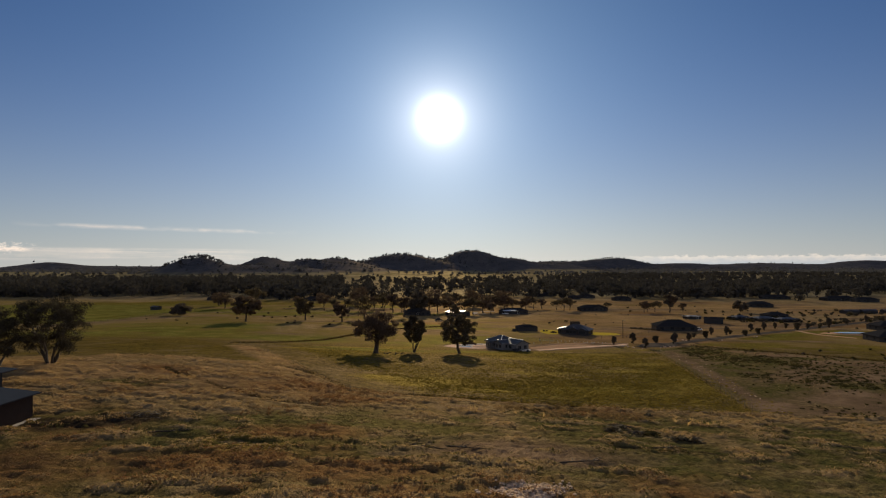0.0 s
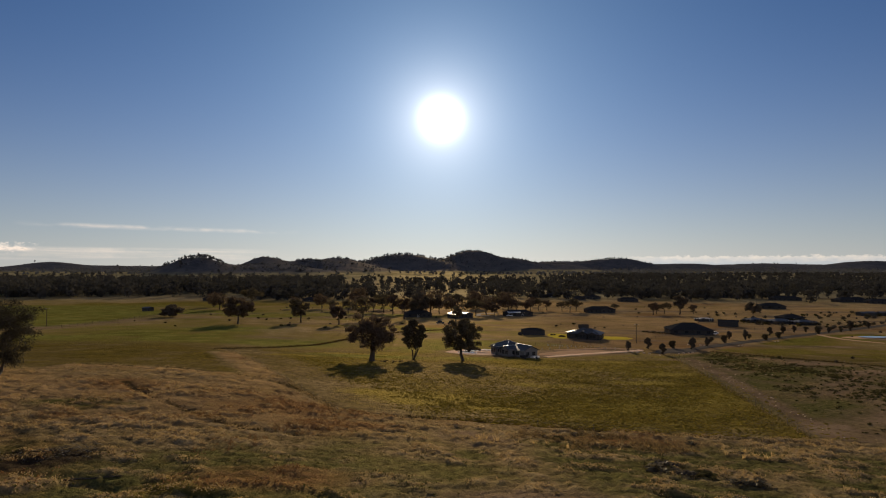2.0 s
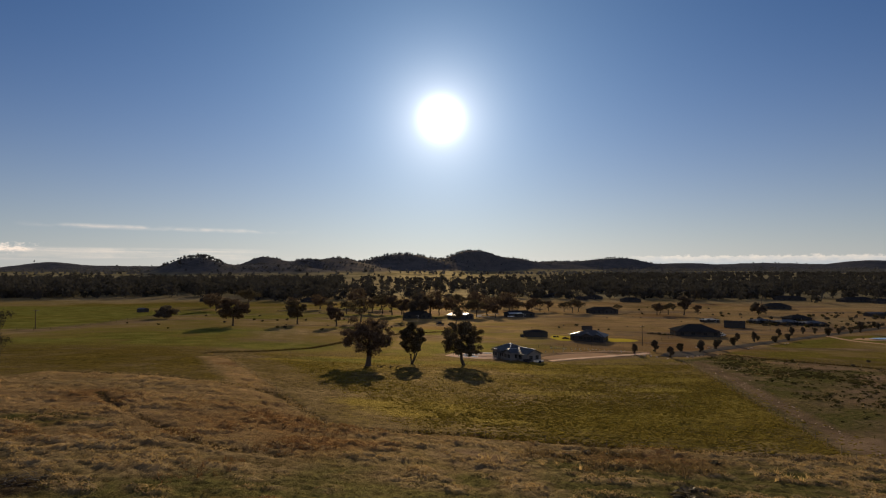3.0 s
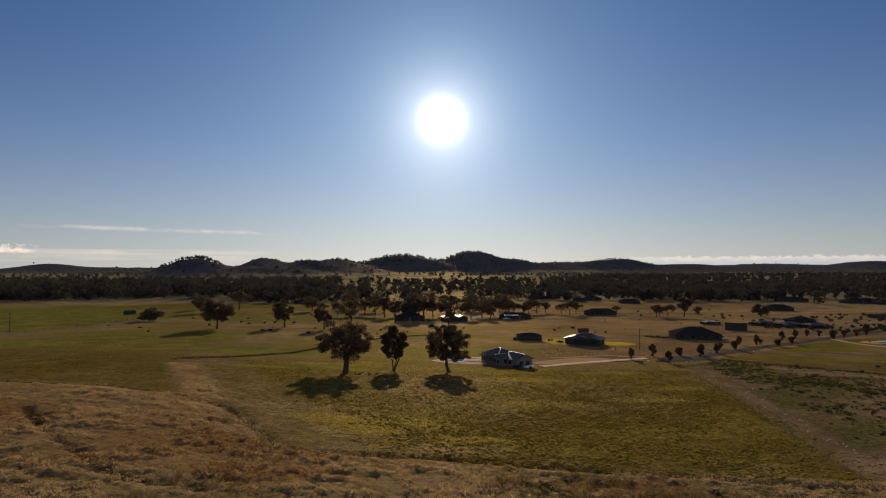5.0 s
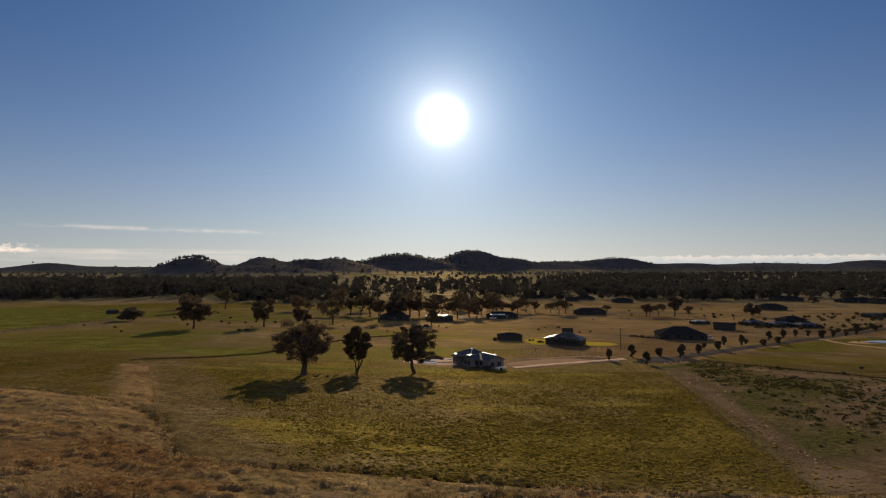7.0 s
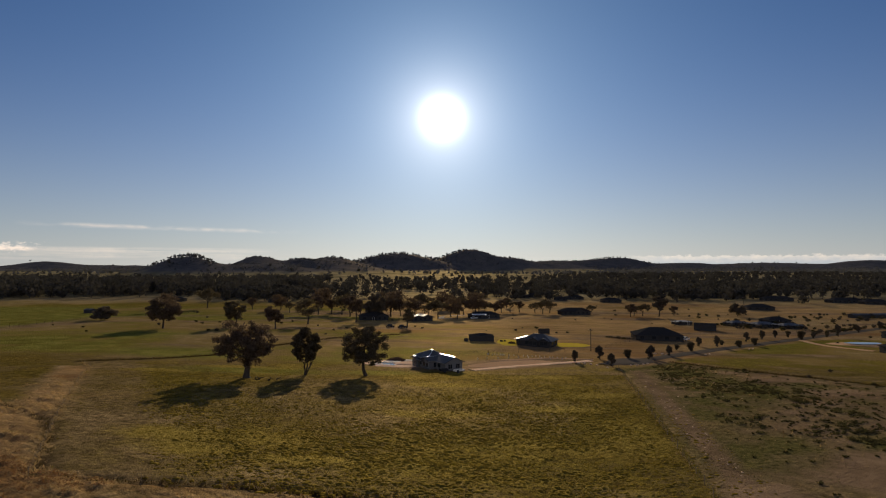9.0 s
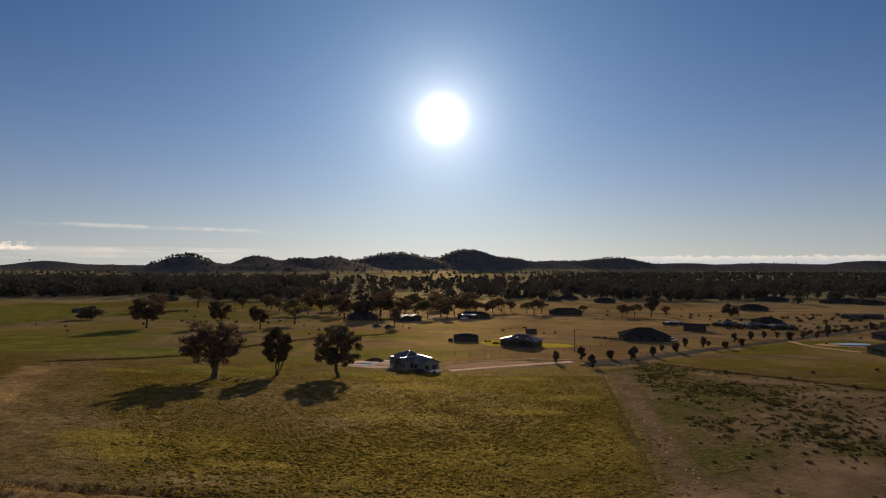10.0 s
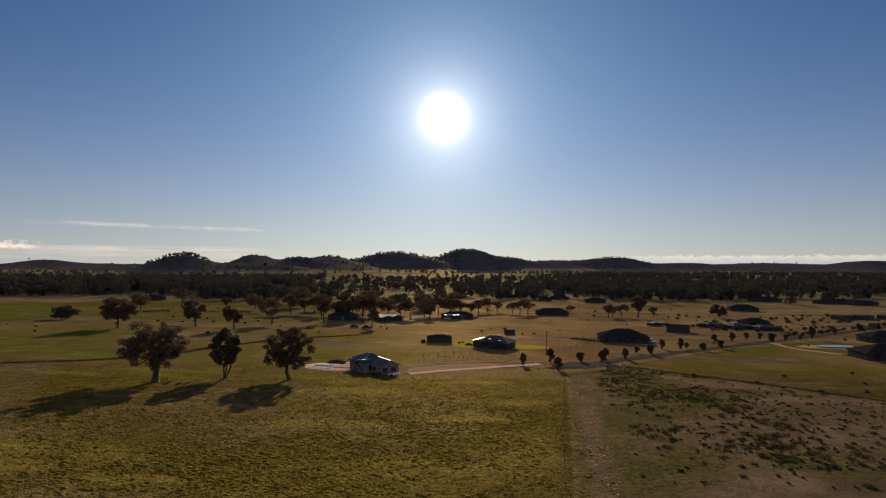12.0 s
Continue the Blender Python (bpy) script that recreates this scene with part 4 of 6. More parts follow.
    # young trees along the road
    young = [tree(on_ground(67, 234.7), 4.3, 2.6, "young dark columnar roadside tree", 71, clear=0.04, clumps=18, sprays=120, leaf=0.2, shape="oval", mat=LEAF_DARK, name="roadside_tree", group="young trees along the road", fork=0.12),
             tree(on_ground(86, 243), 3.4, 2.9, "young bushy roadside tree", 72, clear=0.12, clumps=16, sprays=110, leaf=0.2, mat=LEAF_OLIVE, name="roadside_tree", group="young trees along the road", fork=0.15)]
    row = [(76.4, 241.2, 1.1, 0), (75.7, 224.2, 1.0, 0), (91.9, 239.4, 1.0, 0), (94.4, 245, 1.0, 0), (102.9, 250.8, 1.05, 0), (115.4, 263.9, 1.0, 1), (112, 268, 0.8, 1), (126.3, 282.1, 1.05, 0),
           (133.1, 281.3, 1.1, 0), (140.2, 278.8, 1.0, 1), (137, 286, 0.7, 1), (154.9, 301.7, 1.0, 0), (150.8, 287.5, 1.15, 1), (168.3, 314.2, 1.2, 0), (178.5, 322.3, 1.0, 0), (184.7, 323.1, 0.9, 1),
           (184, 311.8, 1.3, 1), (194.5, 319.7, 0.9, 0), (204, 325, 0.8, 1), (213.2, 331, 1.4, 0), (222, 345, 1.0, 1), (236, 350, 1.1, 0), (245, 366, 1.0, 1), (262, 371, 1.1, 0), (280, 382, 1.0, 1)]
    for x, y, k, which in row:
        copy_thing(young[which], pose(*on_ground(x, y), 0, 0, rnd.uniform(0, 360)) @ Matrix.Diagonal((k, k, k * rnd.uniform(0.9, 1.15), 1)))


def grove(name, places, mat, label, seed, sprays, leaf, kind="stuff"):
    """Far woodland, one mesh: for every tree a short trunk and a few clumps of leaf sprays, in level layers."""
    rng = np.random.default_rng(seed)
    P = np.array(places)
    m = len(P)
    clumps = 10
    C = np.repeat(P[:, :3], clumps, 0)
    W = np.repeat(P[:, 3], clumps)
    H = np.repeat(P[:, 4], clumps)
    a, q = rng.random(m * clumps) * 2 * np.pi, np.sqrt(rng.random(m * clumps))
    z = rng.random(m * clumps)
    wide = W * 0.38 * np.sqrt(np.clip(1 - (1.7 * z - 0.85) ** 2, 0.15, 1))
    C = C + np.stack([np.cos(a) * q * wide, np.sin(a) * q * wide, H * (0.16 + 0.68 * z)], 1)
    V, F = leaf_cards(C, W * 0.23, np.full(m * clumps, sprays), leaf, rng, 0.8, 1.0, 0.8)
    # trunks: thin three-sided wedges
    b = P[:, :3]
    r = P[:, 4] * 0.025
    ring = np.stack([np.array([np.cos(k * 2.094), np.sin(k * 2.094), 0]) for k in range(3)])
    low = b[:, None, :] + ring[None] * r[:, None, None] - np.array([0, 0, 1.0])
    high = b[:, None, :] + ring[None] * r[:, None, None] * 0.5 + np.array([0, 0, 1.0]) * (P[:, 4] * 0.5)[:, None, None]
    TV = np.concatenate([low, high], 1).reshape(-1, 3)
    t = np.arange(m)[:, None, None] * 6 + np.array([[0, 1, 4, 3], [1, 2, 5, 4], [2, 0, 3, 5]])[None]
    F = np.concatenate([F, t.reshape(-1, 4) + len(V)])
    V = np.concatenate([V, TV])
    return tagged(new(name, fast_mesh(name, V, F, mat)), label, "woodland", kind=kind)


def sow(rng, count, x0, x1, y0, y1, keep, tall=(8, 15)):
    x, y = rng.uniform(x0, x1, count), rng.uniform(y0, y1, count)
    ok = keep(x, y) > rng.random(count)
    x, y = x[ok], y[ok]
    cell = np.unique(np.floor(x / 8.5) * 10007 + np.floor(y / 8.5), return_index=True)[1]
    x, y = x[cell], y[cell]
    h = rng.uniform(*tall, len(x))
    return np.stack([x, y, height(x, y), h * rng.uniform(0.7, 1.2, len(x)), h], 1)


def plant_woods():
    rng = np.random.default_rng(17)
    view = lambda x, y: (np.abs(x - 20) < 0.84 * y + 60).astype(float)
    # long fields lie between the belts of trees; the middle of the valley is the most open
    fields = lambda x, y: rough(x * 0.28, y, 170, 77, 3)
    middle = lambda x, y: np.clip((0.34 - np.abs(x / y - 0.03)) / 0.16, 0, 1)

    def valley_floor(x, y):
        open_middle = 0.12 + 1.8 * fields(x, y)
        sides = 0.42 + 1.9 * fields(x, y)
        foot = np.clip((y - 1420) / 120, 0, 1) * np.clip((450 - x) / 200, 0, 1)
        return view(x, y) * np.clip((sides + (open_middle - sides) * middle(x, y)) * (1 - 0.93 * foot), 0.015, 1)

    belts = [
        ("woodland_belt", sow(rng, 1500, -760, -160, 640, 1000, lambda x, y: view(x, y) * np.clip((y - 655 - 40 * rough(x, y, 120, 5)) / 20, 0, 1) * np.clip(0.8 + 1.9 * rough(x * 0.5, y, 90, 8), 0.04, 1), (8, 23)), 14, 1.2, "dark belt of gum woodland at the field edge"),
        ("woodland_belt", sow(rng, 900, -200, 420, 600, 1000, lambda x, y: view(x, y) * np.clip(0.36 + 1.7 * rough(x * 0.5, y, 70, 9) + 0.5 * np.exp(-((y - 660 - 0.05 * x) / 35) ** 2) + 0.3 * np.exp(-((y - 860) / 50) ** 2), 0.02, 0.95), (8, 16)), 15, 1.05, "scattered gum trees between houses and fields"),
        ("woodland_belt", sow(rng, 1700, 200, 1000, 640, 1050, lambda x, y: view(x, y) * np.clip((y - 660 - 0.12 * (x - 300) - 40 * rough(x, y, 140, 15)) / 25, 0, 1) * np.clip(0.95 + 1.7 * rough(x * 0.4, y, 120, 18), 0.03, 1), (7, 16)), 12, 1.2, "dark belt of gum woodland across the valley"),
        ("far_woodland", sow(rng, 8000, -1900, 2000, 1000, 2300, valley_floor, (9, 16)), 5, 2.0, "dark woodland and open fields of the valley floor"),
        ("far_woodland", sow(rng, 12000, -3400, 3600, 2300, 4600, lambda x, y: view(x, y) * np.clip(0.2 + 1.6 * rough(x * 0.4, y, 260, 97, 3) + 0.4 * np.clip((x - 300) / 500, 0, 1), 0.02, 1) * np.clip((height(x, y) * -1.0 + 2) / 8 + np.clip((y - 3300) / 200, 0, 1), 0.05, 1), (9, 15)), 2, 3.0, "far woodland on the plain along the horizon"),
    ]
    on_hills, on_crests = [], []
    for a, b, wx, wy, v, p in HILLS[:16]:
        m = 75
        x, y = rng.normal(a, wx * 0.62, m), rng.normal(b - 30, wy * 0.4, m)
        h = rng.uniform(4, 6.5, m)
        on_hills.append(np.stack([x, y, height(x, y), h * rng.uniform(0.8, 1.2, m), h], 1))
        m = int(wx / 8)
        x, y = rng.normal(a, wx * 0.75, m), rng.normal(b, 14, m)
        h = rng.uniform(6, 12, m)
        on_crests.append(np.stack([x, y, height(x, y), h * rng.uniform(0.8, 1.3, m), h], 1))
    belts.append(("hill_woodland", np.concatenate(on_hills), 3, 1.9, "gum scrub over the dark hills, tinted grey for haze"))
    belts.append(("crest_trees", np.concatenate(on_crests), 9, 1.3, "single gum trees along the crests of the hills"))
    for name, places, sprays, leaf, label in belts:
        grove(name, places, LEAF_HAZED if places[:, 1].min() > 1200 else LEAF_FAR, label, len(places), sprays, leaf)


plant_trees()
plant_woods()


# ---- houses and sheds ----
def roof_mesh(w, d, wall, pitch, over, kind, thick=0.16, run=None):
    """A roof over a block w along x and d along y, its ridge along x: gable or hip, with thickness at the eaves."""
    W, D = w / 2 + over, d / 2 + over
    rise = D * math.tan(radians(pitch))
    z0 = wall - over * math.tan(radians(pitch)) * 0.5
    e = W if kind == "gable" else max(0.05, W - D) if kind == "hip" else 0.3
    top = [(-W, -D, z0), (W, -D, z0), (W, D, z0), (-W, D, z0), (-e, 0, z0 + rise), (e, 0, z0 + rise)]
    bm = bmesh.new()
    v = [bm.verts.new(p) for p in top]
    u = [bm.verts.new((x, y, z - thick)) for x, y, z in top]
    for f in ((0, 1, 5, 4), (2, 3, 4, 5)):
        bm.faces.new([v[k] for k in f])
        bm.faces.new([u[k] for k in reversed(f)])
    if kind == "gable":
        rim = (0, 1, 5, 2, 3, 4)
    else:
        for f in ((1, 2, 5), (3, 0, 4)):
            bm.faces.new([v[k] for k in f])
            bm.faces.new([u[k] for k in reversed(f)])
        rim = (0, 1, 2, 3)
    for a, b in zip(rim, rim[1:] + rim[:1]):
        bm.faces.new((v[a], u[a], u[b], v[b]))
    return bm, z0 + rise, e


def wall_mesh(w, d, wall, pitch, kind):
    """Outer walls of a block, carried up into the gables."""
    bm = bmesh.new()
    rise = d / 2 * math.tan(radians(pitch)) - 0.12
    a = [bm.verts.new((x, y, -0.6)) for x, y in ((-w / 2, -d / 2), (w / 2, -d / 2), (w / 2, d / 2), (-w / 2, d / 2))]
    b = [bm.verts.new((x, y, wall - 0.05)) for x, y in ((-w / 2, -d / 2), (w / 2, -d / 2), (w / 2, d / 2), (-w / 2, d / 2))]
    for k in range(4):
        bm.faces.new((a[k], a[(k + 1) % 4], b[(k + 1) % 4], b[k]))
    bm.faces.new(b)
    bm.faces.new(a[::-1])
    if kind == "gable":
        for p, q, x in ((1, 2, w / 2), (3, 0, -w / 2)):
            t = bm.verts.new((x, 0, wall + rise))
            bm.faces.new((b[p], b[q], t))
    return bm


def window_on(parent, x, y, z, wide, high, facing, mat_frame):
    """A window set on a wall: frame round two panes, and a sill. facing: degrees the outside looks to, 0 along +x."""
    m = pose(x, y, z, 0, 0, facing)
    win = part("window", boxed((-0.02, -wide / 2, 0, 0.025, wide / 2, high)), TRIM_DARK, parent, at=m)
    f = 0.07
    part("frame", boxed((0.0, -wide / 2 - f, -f, 0.07, wide / 2 + f, 0), (0.0, -wide / 2 - f, high, 0.07, wide / 2 + f, high + f),
                        (0.0, -wide / 2 - f, 0, 0.07, -wide / 2, high), (0.0, wide / 2, 0, 0.07, wide / 2 + f, high), (0.0, -0.03, 0, 0.065, 0.03, high)), mat_frame, win)
    for s in (-1, 1):
        c = s * wide / 4
        part("pane", boxed((0.03, c - wide / 4 + 0.03, 0, 0.045, c + wide / 4 - 0.03, high)), GLASS, win)
    part("sill", boxed((0.0, -wide / 2 - 0.12, -f - 0.06, 0.13, wide / 2 + 0.12, -f)), mat_frame, win)
    return win


def door_on(parent, x, y, wide, high, facing, mat, roller=False):
    m = pose(x, y, 0, 0, 0, facing)
    if roller:
        d = part("roller_door", boxed(*[(0.0, -wide / 2, k * 0.2, 0.04 + 0.02 * (k % 2), wide / 2, k * 0.2 + 0.2) for k in range(int(high / 0.2))]), mat, parent, at=m)
        part("frame", boxed((0.0, -wide / 2 - 0.1, 0, 0.09, -wide / 2, high + 0.1), (0.0, wide / 2, 0, 0.09, wide / 2 + 0.1, high + 0.1), (0.0, -wide / 2, high, 0.09, wide / 2, high + 0.1)), TRIM_DARK, d)
        return d
    d = part("door", boxed((0.0, -wide / 2, 0, 0.06, wide / 2, high)), mat, parent, at=m)
    part("handle", boxed((0.06, wide / 2 - 0.14, 0.98, 0.1, wide / 2 - 0.06, 1.02)), RIDGE_METAL, d)
    part("frame", boxed((0.0, -wide / 2 - 0.08, 0, 0.09, -wide / 2, high + 0.08), (0.0, wide / 2, 0, 0.09, wide / 2 + 0.08, high + 0.08), (0.0, -wide / 2, high, 0.09, wide / 2, high + 0.08)), TRIM_WHITE, d)
    return d


def house(x, y, turn, blocks, label, wall=2.7, pitch=24, roof=None, walls=None, trim=None, name="house", over=0.55, windows=True, caps=True, roller=0, dz=0.0, group="", verandah=None, chimney=None):
    """A building of blocks (centre x, y, width, depth, ridge turn, gable or hip), each with walls, roof, ridge, gutter and openings."""
    thing = empty(name, pose(x, y, zat(x, y) + dz, 0, 0, turn), label, "shed" if name == "shed" else "house", group)
    roof, walls, trim = roof or ROOF_DARK, walls or WALL_BRICK, trim or TRIM_WHITE
    for k, (cx, cy, w, d, spin, kind, *lift) in enumerate(blocks):
        h = wall + (lift[0] if lift else 0)
        tilt = lift[1] if len(lift) > 1 else pitch
        m = pose(cx, cy, 0, 0, 0, spin)
        wl = part("wall", wall_mesh(w, d, h, tilt, kind), walls, thing, at=m)
        bm, top, e = roof_mesh(w, d, h, tilt, over, kind)
        rf = part("roof", bm, ROOF_SHINY if len(lift) > 2 else roof, thing, at=m)
        if caps:
            part("ridge_cap", boxed((-e - 0.05, -0.12, top - 0.05, e + 0.05, 0.12, top + 0.03), bevel=0.02), RIDGE_METAL if caps == 2 else roof, rf)
        W, D = w / 2 + over, d / 2 + over
        z0 = h - over * math.tan(radians(tilt)) * 0.5
        for s in (-1, 1):
            part("gutter", boxed((-W, s * D - 0.07, z0 - 0.14, W, s * D + 0.07, z0 + 0.01)), trim, rf)
        if windows:
            n = max(1, int(w / 4.5))
            for s, face in ((-1, -90), (1, 90)):
                for q in range(n):
                    px = -w / 2 + w * (q + 0.5) / n
                    if k == 0 and s == -1 and q == n // 2 and not roller:
                        door_on(wl, px, s * d / 2, 0.95, 2.05, face, TRIM_DARK)
                    else:
                        window_on(wl, px, s * d / 2, 0.9, 1.6, 1.2, face, trim)
            for s, face in ((-1, 180), (1, 0)):
                for q in (-0.22, 0.22):
                    window_on(wl, s * w / 2, q * d, 0.9, 1.3, 1.2, face, trim)
        if roller:
            for q in range(roller):
                door_on(wl, -w / 2 + w * (q + 0.5) / roller, -d / 2, 3.0, 2.4, -90, walls, roller=True)
    if verandah:
        vx, vy, vw, vd, vz, tilt = verandah
        vr = part("verandah_roof", boxed((-vw / 2, -vd / 2, 0, vw / 2, vd / 2, 0.1)), roof, thing, at=pose(vx, vy, vz, tilt, 0, 0))
        for q in range(5):
            part("post", boxed((-0.06, -0.06, -0.5, 0.06, 0.06, vz - 0.05)), trim, thing, at=pose(vx - vw / 2 + 0.3 + q * (vw - 0.6) / 4, vy - math.copysign(vd / 2 - 0.2, -vy), 0))
    if chimney:
        part("chimney", boxed((chimney[0] - 0.35, chimney[1] - 0.35, wall, chimney[0] + 0.35, chimney[1] + 0.35, chimney[2]), bevel=0.03), WALL_BRICK, thing)
    return thing


def build_houses():
    # the white weatherboard house beyond the green field
    home = house(23.6, 219.0, 121, [(3.4, 0.2, 8.2, 7.2, 0, "hip", 0.3, 24), (-4.2, -0.7, 6.8, 5.6, 0, "gable", -0.1, 25), (-0.5, 2.2, 4.6, 4.0, 90, "gable", 0.0, 20), (5.9, 3.0, 3.2, 3.0, 90, "gable", -0.2, 18)],
                 "white weatherboard house with grey metal roof", 2.8, 24, ROOF_GREY, WALL_WHITE, TRIM_GREY, caps=2, verandah=(2.8, 4.5, 5.6, 1.8, 2.42, -7))
    for s in (1, -1):
        for end in (1, -1):
            peak, eave = Vector((3.4 + end * 0.5, 0.2, 4.87)), Vector((3.4 + end * 4.65, 0.2 + s * 4.15, 3.0))
            verts, faces = [], []
            tube_into(verts, faces, [eave, peak], [0.07, 0.07], 6)
            mesh_of("hip_cap", verts, faces, RIDGE_METAL, home, "pale metal hip capping")
    # the dark-roofed house with yellow lawn
    house(61.5, 278, -28, [(0.5, 0, 12.5, 8.5, 0, "hip"), (-4.6, 0.6, 7.0, 6.0, 90, "gable", 0.1, 13, "shiny"), (0.0, -2.6, 5.0, 3.4, 90, "gable", 0.3), (4.2, -2.4, 5.0, 3.2, 90, "gable", 0.1)],
          "dark-roofed house standing on a yellow lawn", 2.5, 25, ROOF_GREY, WALL_DARK, TRIM_DARK)
    house(118.5, 308, -8, [(0, 0, 19.5, 13.5, 0, "hip"), (5.0, -3.0, 9.0, 9.0, 0, "hip")], "broad low house with black hipped roof", 2.6, 22, ROOF_DARK, WALL_DARK, TRIM_DARK)
    house(40.5, 292, 2, [(0, 0, 9.8, 6.5, 0, "hip")], "dark metal farm shed on dry grass", 2.2, 15, ROOF_DARK, WALL_DARK, TRIM_DARK, "shed", 0.15, windows=False, roller=2)
    house(161, 357, -25, [(0, 0, 10.5, 7.5, 0, "gable")], "dark metal shed beside the estate houses", 3.0, 12, ROOF_DARK, WALL_DARK, TRIM_DARK, "shed", 0.15, windows=False, roller=2)
    house(163, 393, 8, [(0, 0, 9.5, 6, 0, "hip")], "low shed with pale grey roof", 1.8, 9, ROOF_PALE, WALL_DARK, TRIM_DARK)
    house(72.6, 330, 4, [(0, 0, 4.6, 3.4, 0, "gable")], "small dark hut on dry grass", 1.9, 10, ROOF_DARK, WALL_DARK, TRIM_DARK, "shed", 0.15, windows=False)
    # houses among the far trees
    house(-18, 404, 12, [(0, 0, 16, 9, 0, "hip"), (5, -3, 7, 7, 90, "gable")], "dark house under big trees", 2.7, 24, ROOF_DARK, WALL_DARK, TRIM_DARK)
    house(9.5, 399, 28, [(-2.5, 0, 11, 7, 90, "gable"), (4.0, 1.0, 10, 7, 90, "gable")], "twin-gabled house with sunlit metal roof", 2.8, 15, ROOF_PALE, WALL_DARK, TRIM_DARK)
    house(50, 427, 10, [(0, 0, 19, 8, 0, "hip"), (-4, -3, 8, 7, 0, "gable", 0.0, 8, "shiny")], "long dark house with a low metal awning", 2.6, 20, ROOF_DARK, WALL_DARK, TRIM_DARK)
    house(116, 466, 6, [(0, 0, 21, 9, 0, "hip"), (-6, -2, 7, 8, 90, "hip"), (3, -3, 6, 8, 90, "gable")], "dark house with several hipped roofs", 2.7, 24, ROOF_DARK, WALL_DARK, TRIM_DARK)
    rnd = random.Random(9)
    for x, y, w, d, turn in ((105, 690, 20, 10, 4), (122, 700, 14, 8, -6), (158, 662, 17, 10, 8), (182, 612, 18, 10, -4), (274, 520, 20, 12, -14), (307, 694, 22, 10, 4), (354, 640, 28, 11, -8),
                             (403, 612, 32, 12, 5), (415, 590, 22, 10, -4), (222, 402, 14, 9, 6), (-230, 610, 18, 9, 10), (140, 640, 12, 8, 0), (-130, 600, 16, 9, -5)):
        house(x, y, turn, [(0, 0, w, d, 0, "hip"), (w * 0.2, -d * 0.25, w * 0.4, d * 0.8, 0, "hip")], "single-storey dark-roofed house on a large block", 2.6, 20, ROOF_DARK, WALL_DARK, TRIM_DARK, group="houses on the far blocks")
    for x, y, w, turn in ((303, 447, 15, 4), (318, 449, 15, 4), (335, 450, 14, 4), (-214, 447, 7, -10)):
        house(x, y, turn, [(0, 0, w * 0.78, 5.5, 0, "gable")], "grey metal garden shed beyond the paddock", 2.3, 14, ROOF_GREY, WALL_DARK, TRIM_DARK, name="shed", over=0.2, windows=False, roller=1, group="sheds on the far blocks")
    for x, y, w, d, turn in ((203, 381, 13, 8, 14), (214, 374, 12, 7, 10), (192, 389, 11, 7, 18)):
        house(x, y, turn, [(0, 0, w, d, 0, "hip"), (w * 0.22, -d * 0.3, w * 0.36, d * 0.6, 90, "hip", -0.1)], "low grey-roofed house half hidden by garden shrubs", 1.9, 14, ROOF_GREY, WALL_DARK, TRIM_DARK, group="low houses among garden shrubs")
    # the homestead by the dam
    house(199, 262.5, -8, [(0, 0, 22, 13, 0, "hip"), (-3, -3, 9, 9, 0, "hip")], "large low house with charcoal hipped roof", 2.7, 21, ROOF_DARK, WALL_DARK, TRIM_DARK)
    house(240, 320, -6, [(0, 0, 20, 12, 0, "hip")], "charcoal house behind a paved yard", 2.8, 20, ROOF_DARK, WALL_DARK, TRIM_DARK)
    # sheds on the knoll
    house(-57.2, 63.3, 90, [(0, 0, 20, 14.5, 0, "hip")], "brown shed with blue-grey metal roof", 3.0, 22, ROOF_BLUE, WALL_SHED, TRIM_DARK, "shed", 0.6, windows=False)
    house(-72.5, 83.5, 90, [(0, 0, 13, 13, 0, "hip")], "open-sided carport shed with blue-grey roof", 2.9, 18, ROOF_BLUE, WALL_DARK, TRIM_DARK, "shed", 1.4, windows=False)


build_houses()


# ---- ways and paving ----
def swell(x, y):
    return float(relief(np.array(x), np.array(y)))


def strip(name, line, wide, mat, lift, label, category, kind="structure", ragged=0.0, seed=1):
    """A band that follows a line over the ground."""
    rnd = random.Random(seed)
    pts = []
    for (ax, ay), (bx, by) in zip(line, line[1:]):
        m = max(2, int(math.hypot(bx - ax, by - ay) / 3))
        pts += [(ax + (bx - ax) * k / m, ay + (by - ay) * k / m) for k in range(m)]
    pts.append(line[-1])
    verts, faces = [], []
    for k, (x, y) in enumerate(pts):
        (ax, ay), (bx, by) = pts[max(k - 1, 0)], pts[min(k + 1, len(pts) - 1)]
        d = math.hypot(bx - ax, by - ay)
        ux, uy = -(by - ay) / d, (bx - ax) / d
        for q in range(5):
            o = (q / 4 - 0.5) * wide + (rnd.uniform(-ragged, ragged) if q in (0, 4) else 0)
            px, py = x + ux * o, y + uy * o
            verts.append((px, py, zat(px, py) + swell(px, py) + lift - (0.16 if q in (0, 4) else 0)))
    for k in range(len(pts) - 1):
        faces += [(k * 5 + q + 1, k * 5 + q, k * 5 + q + 5, k * 5 + q + 6) for q in range(4)]
    return tagged(mesh_of(name, verts, faces, mat, smooth=True), label, category, kind=kind)


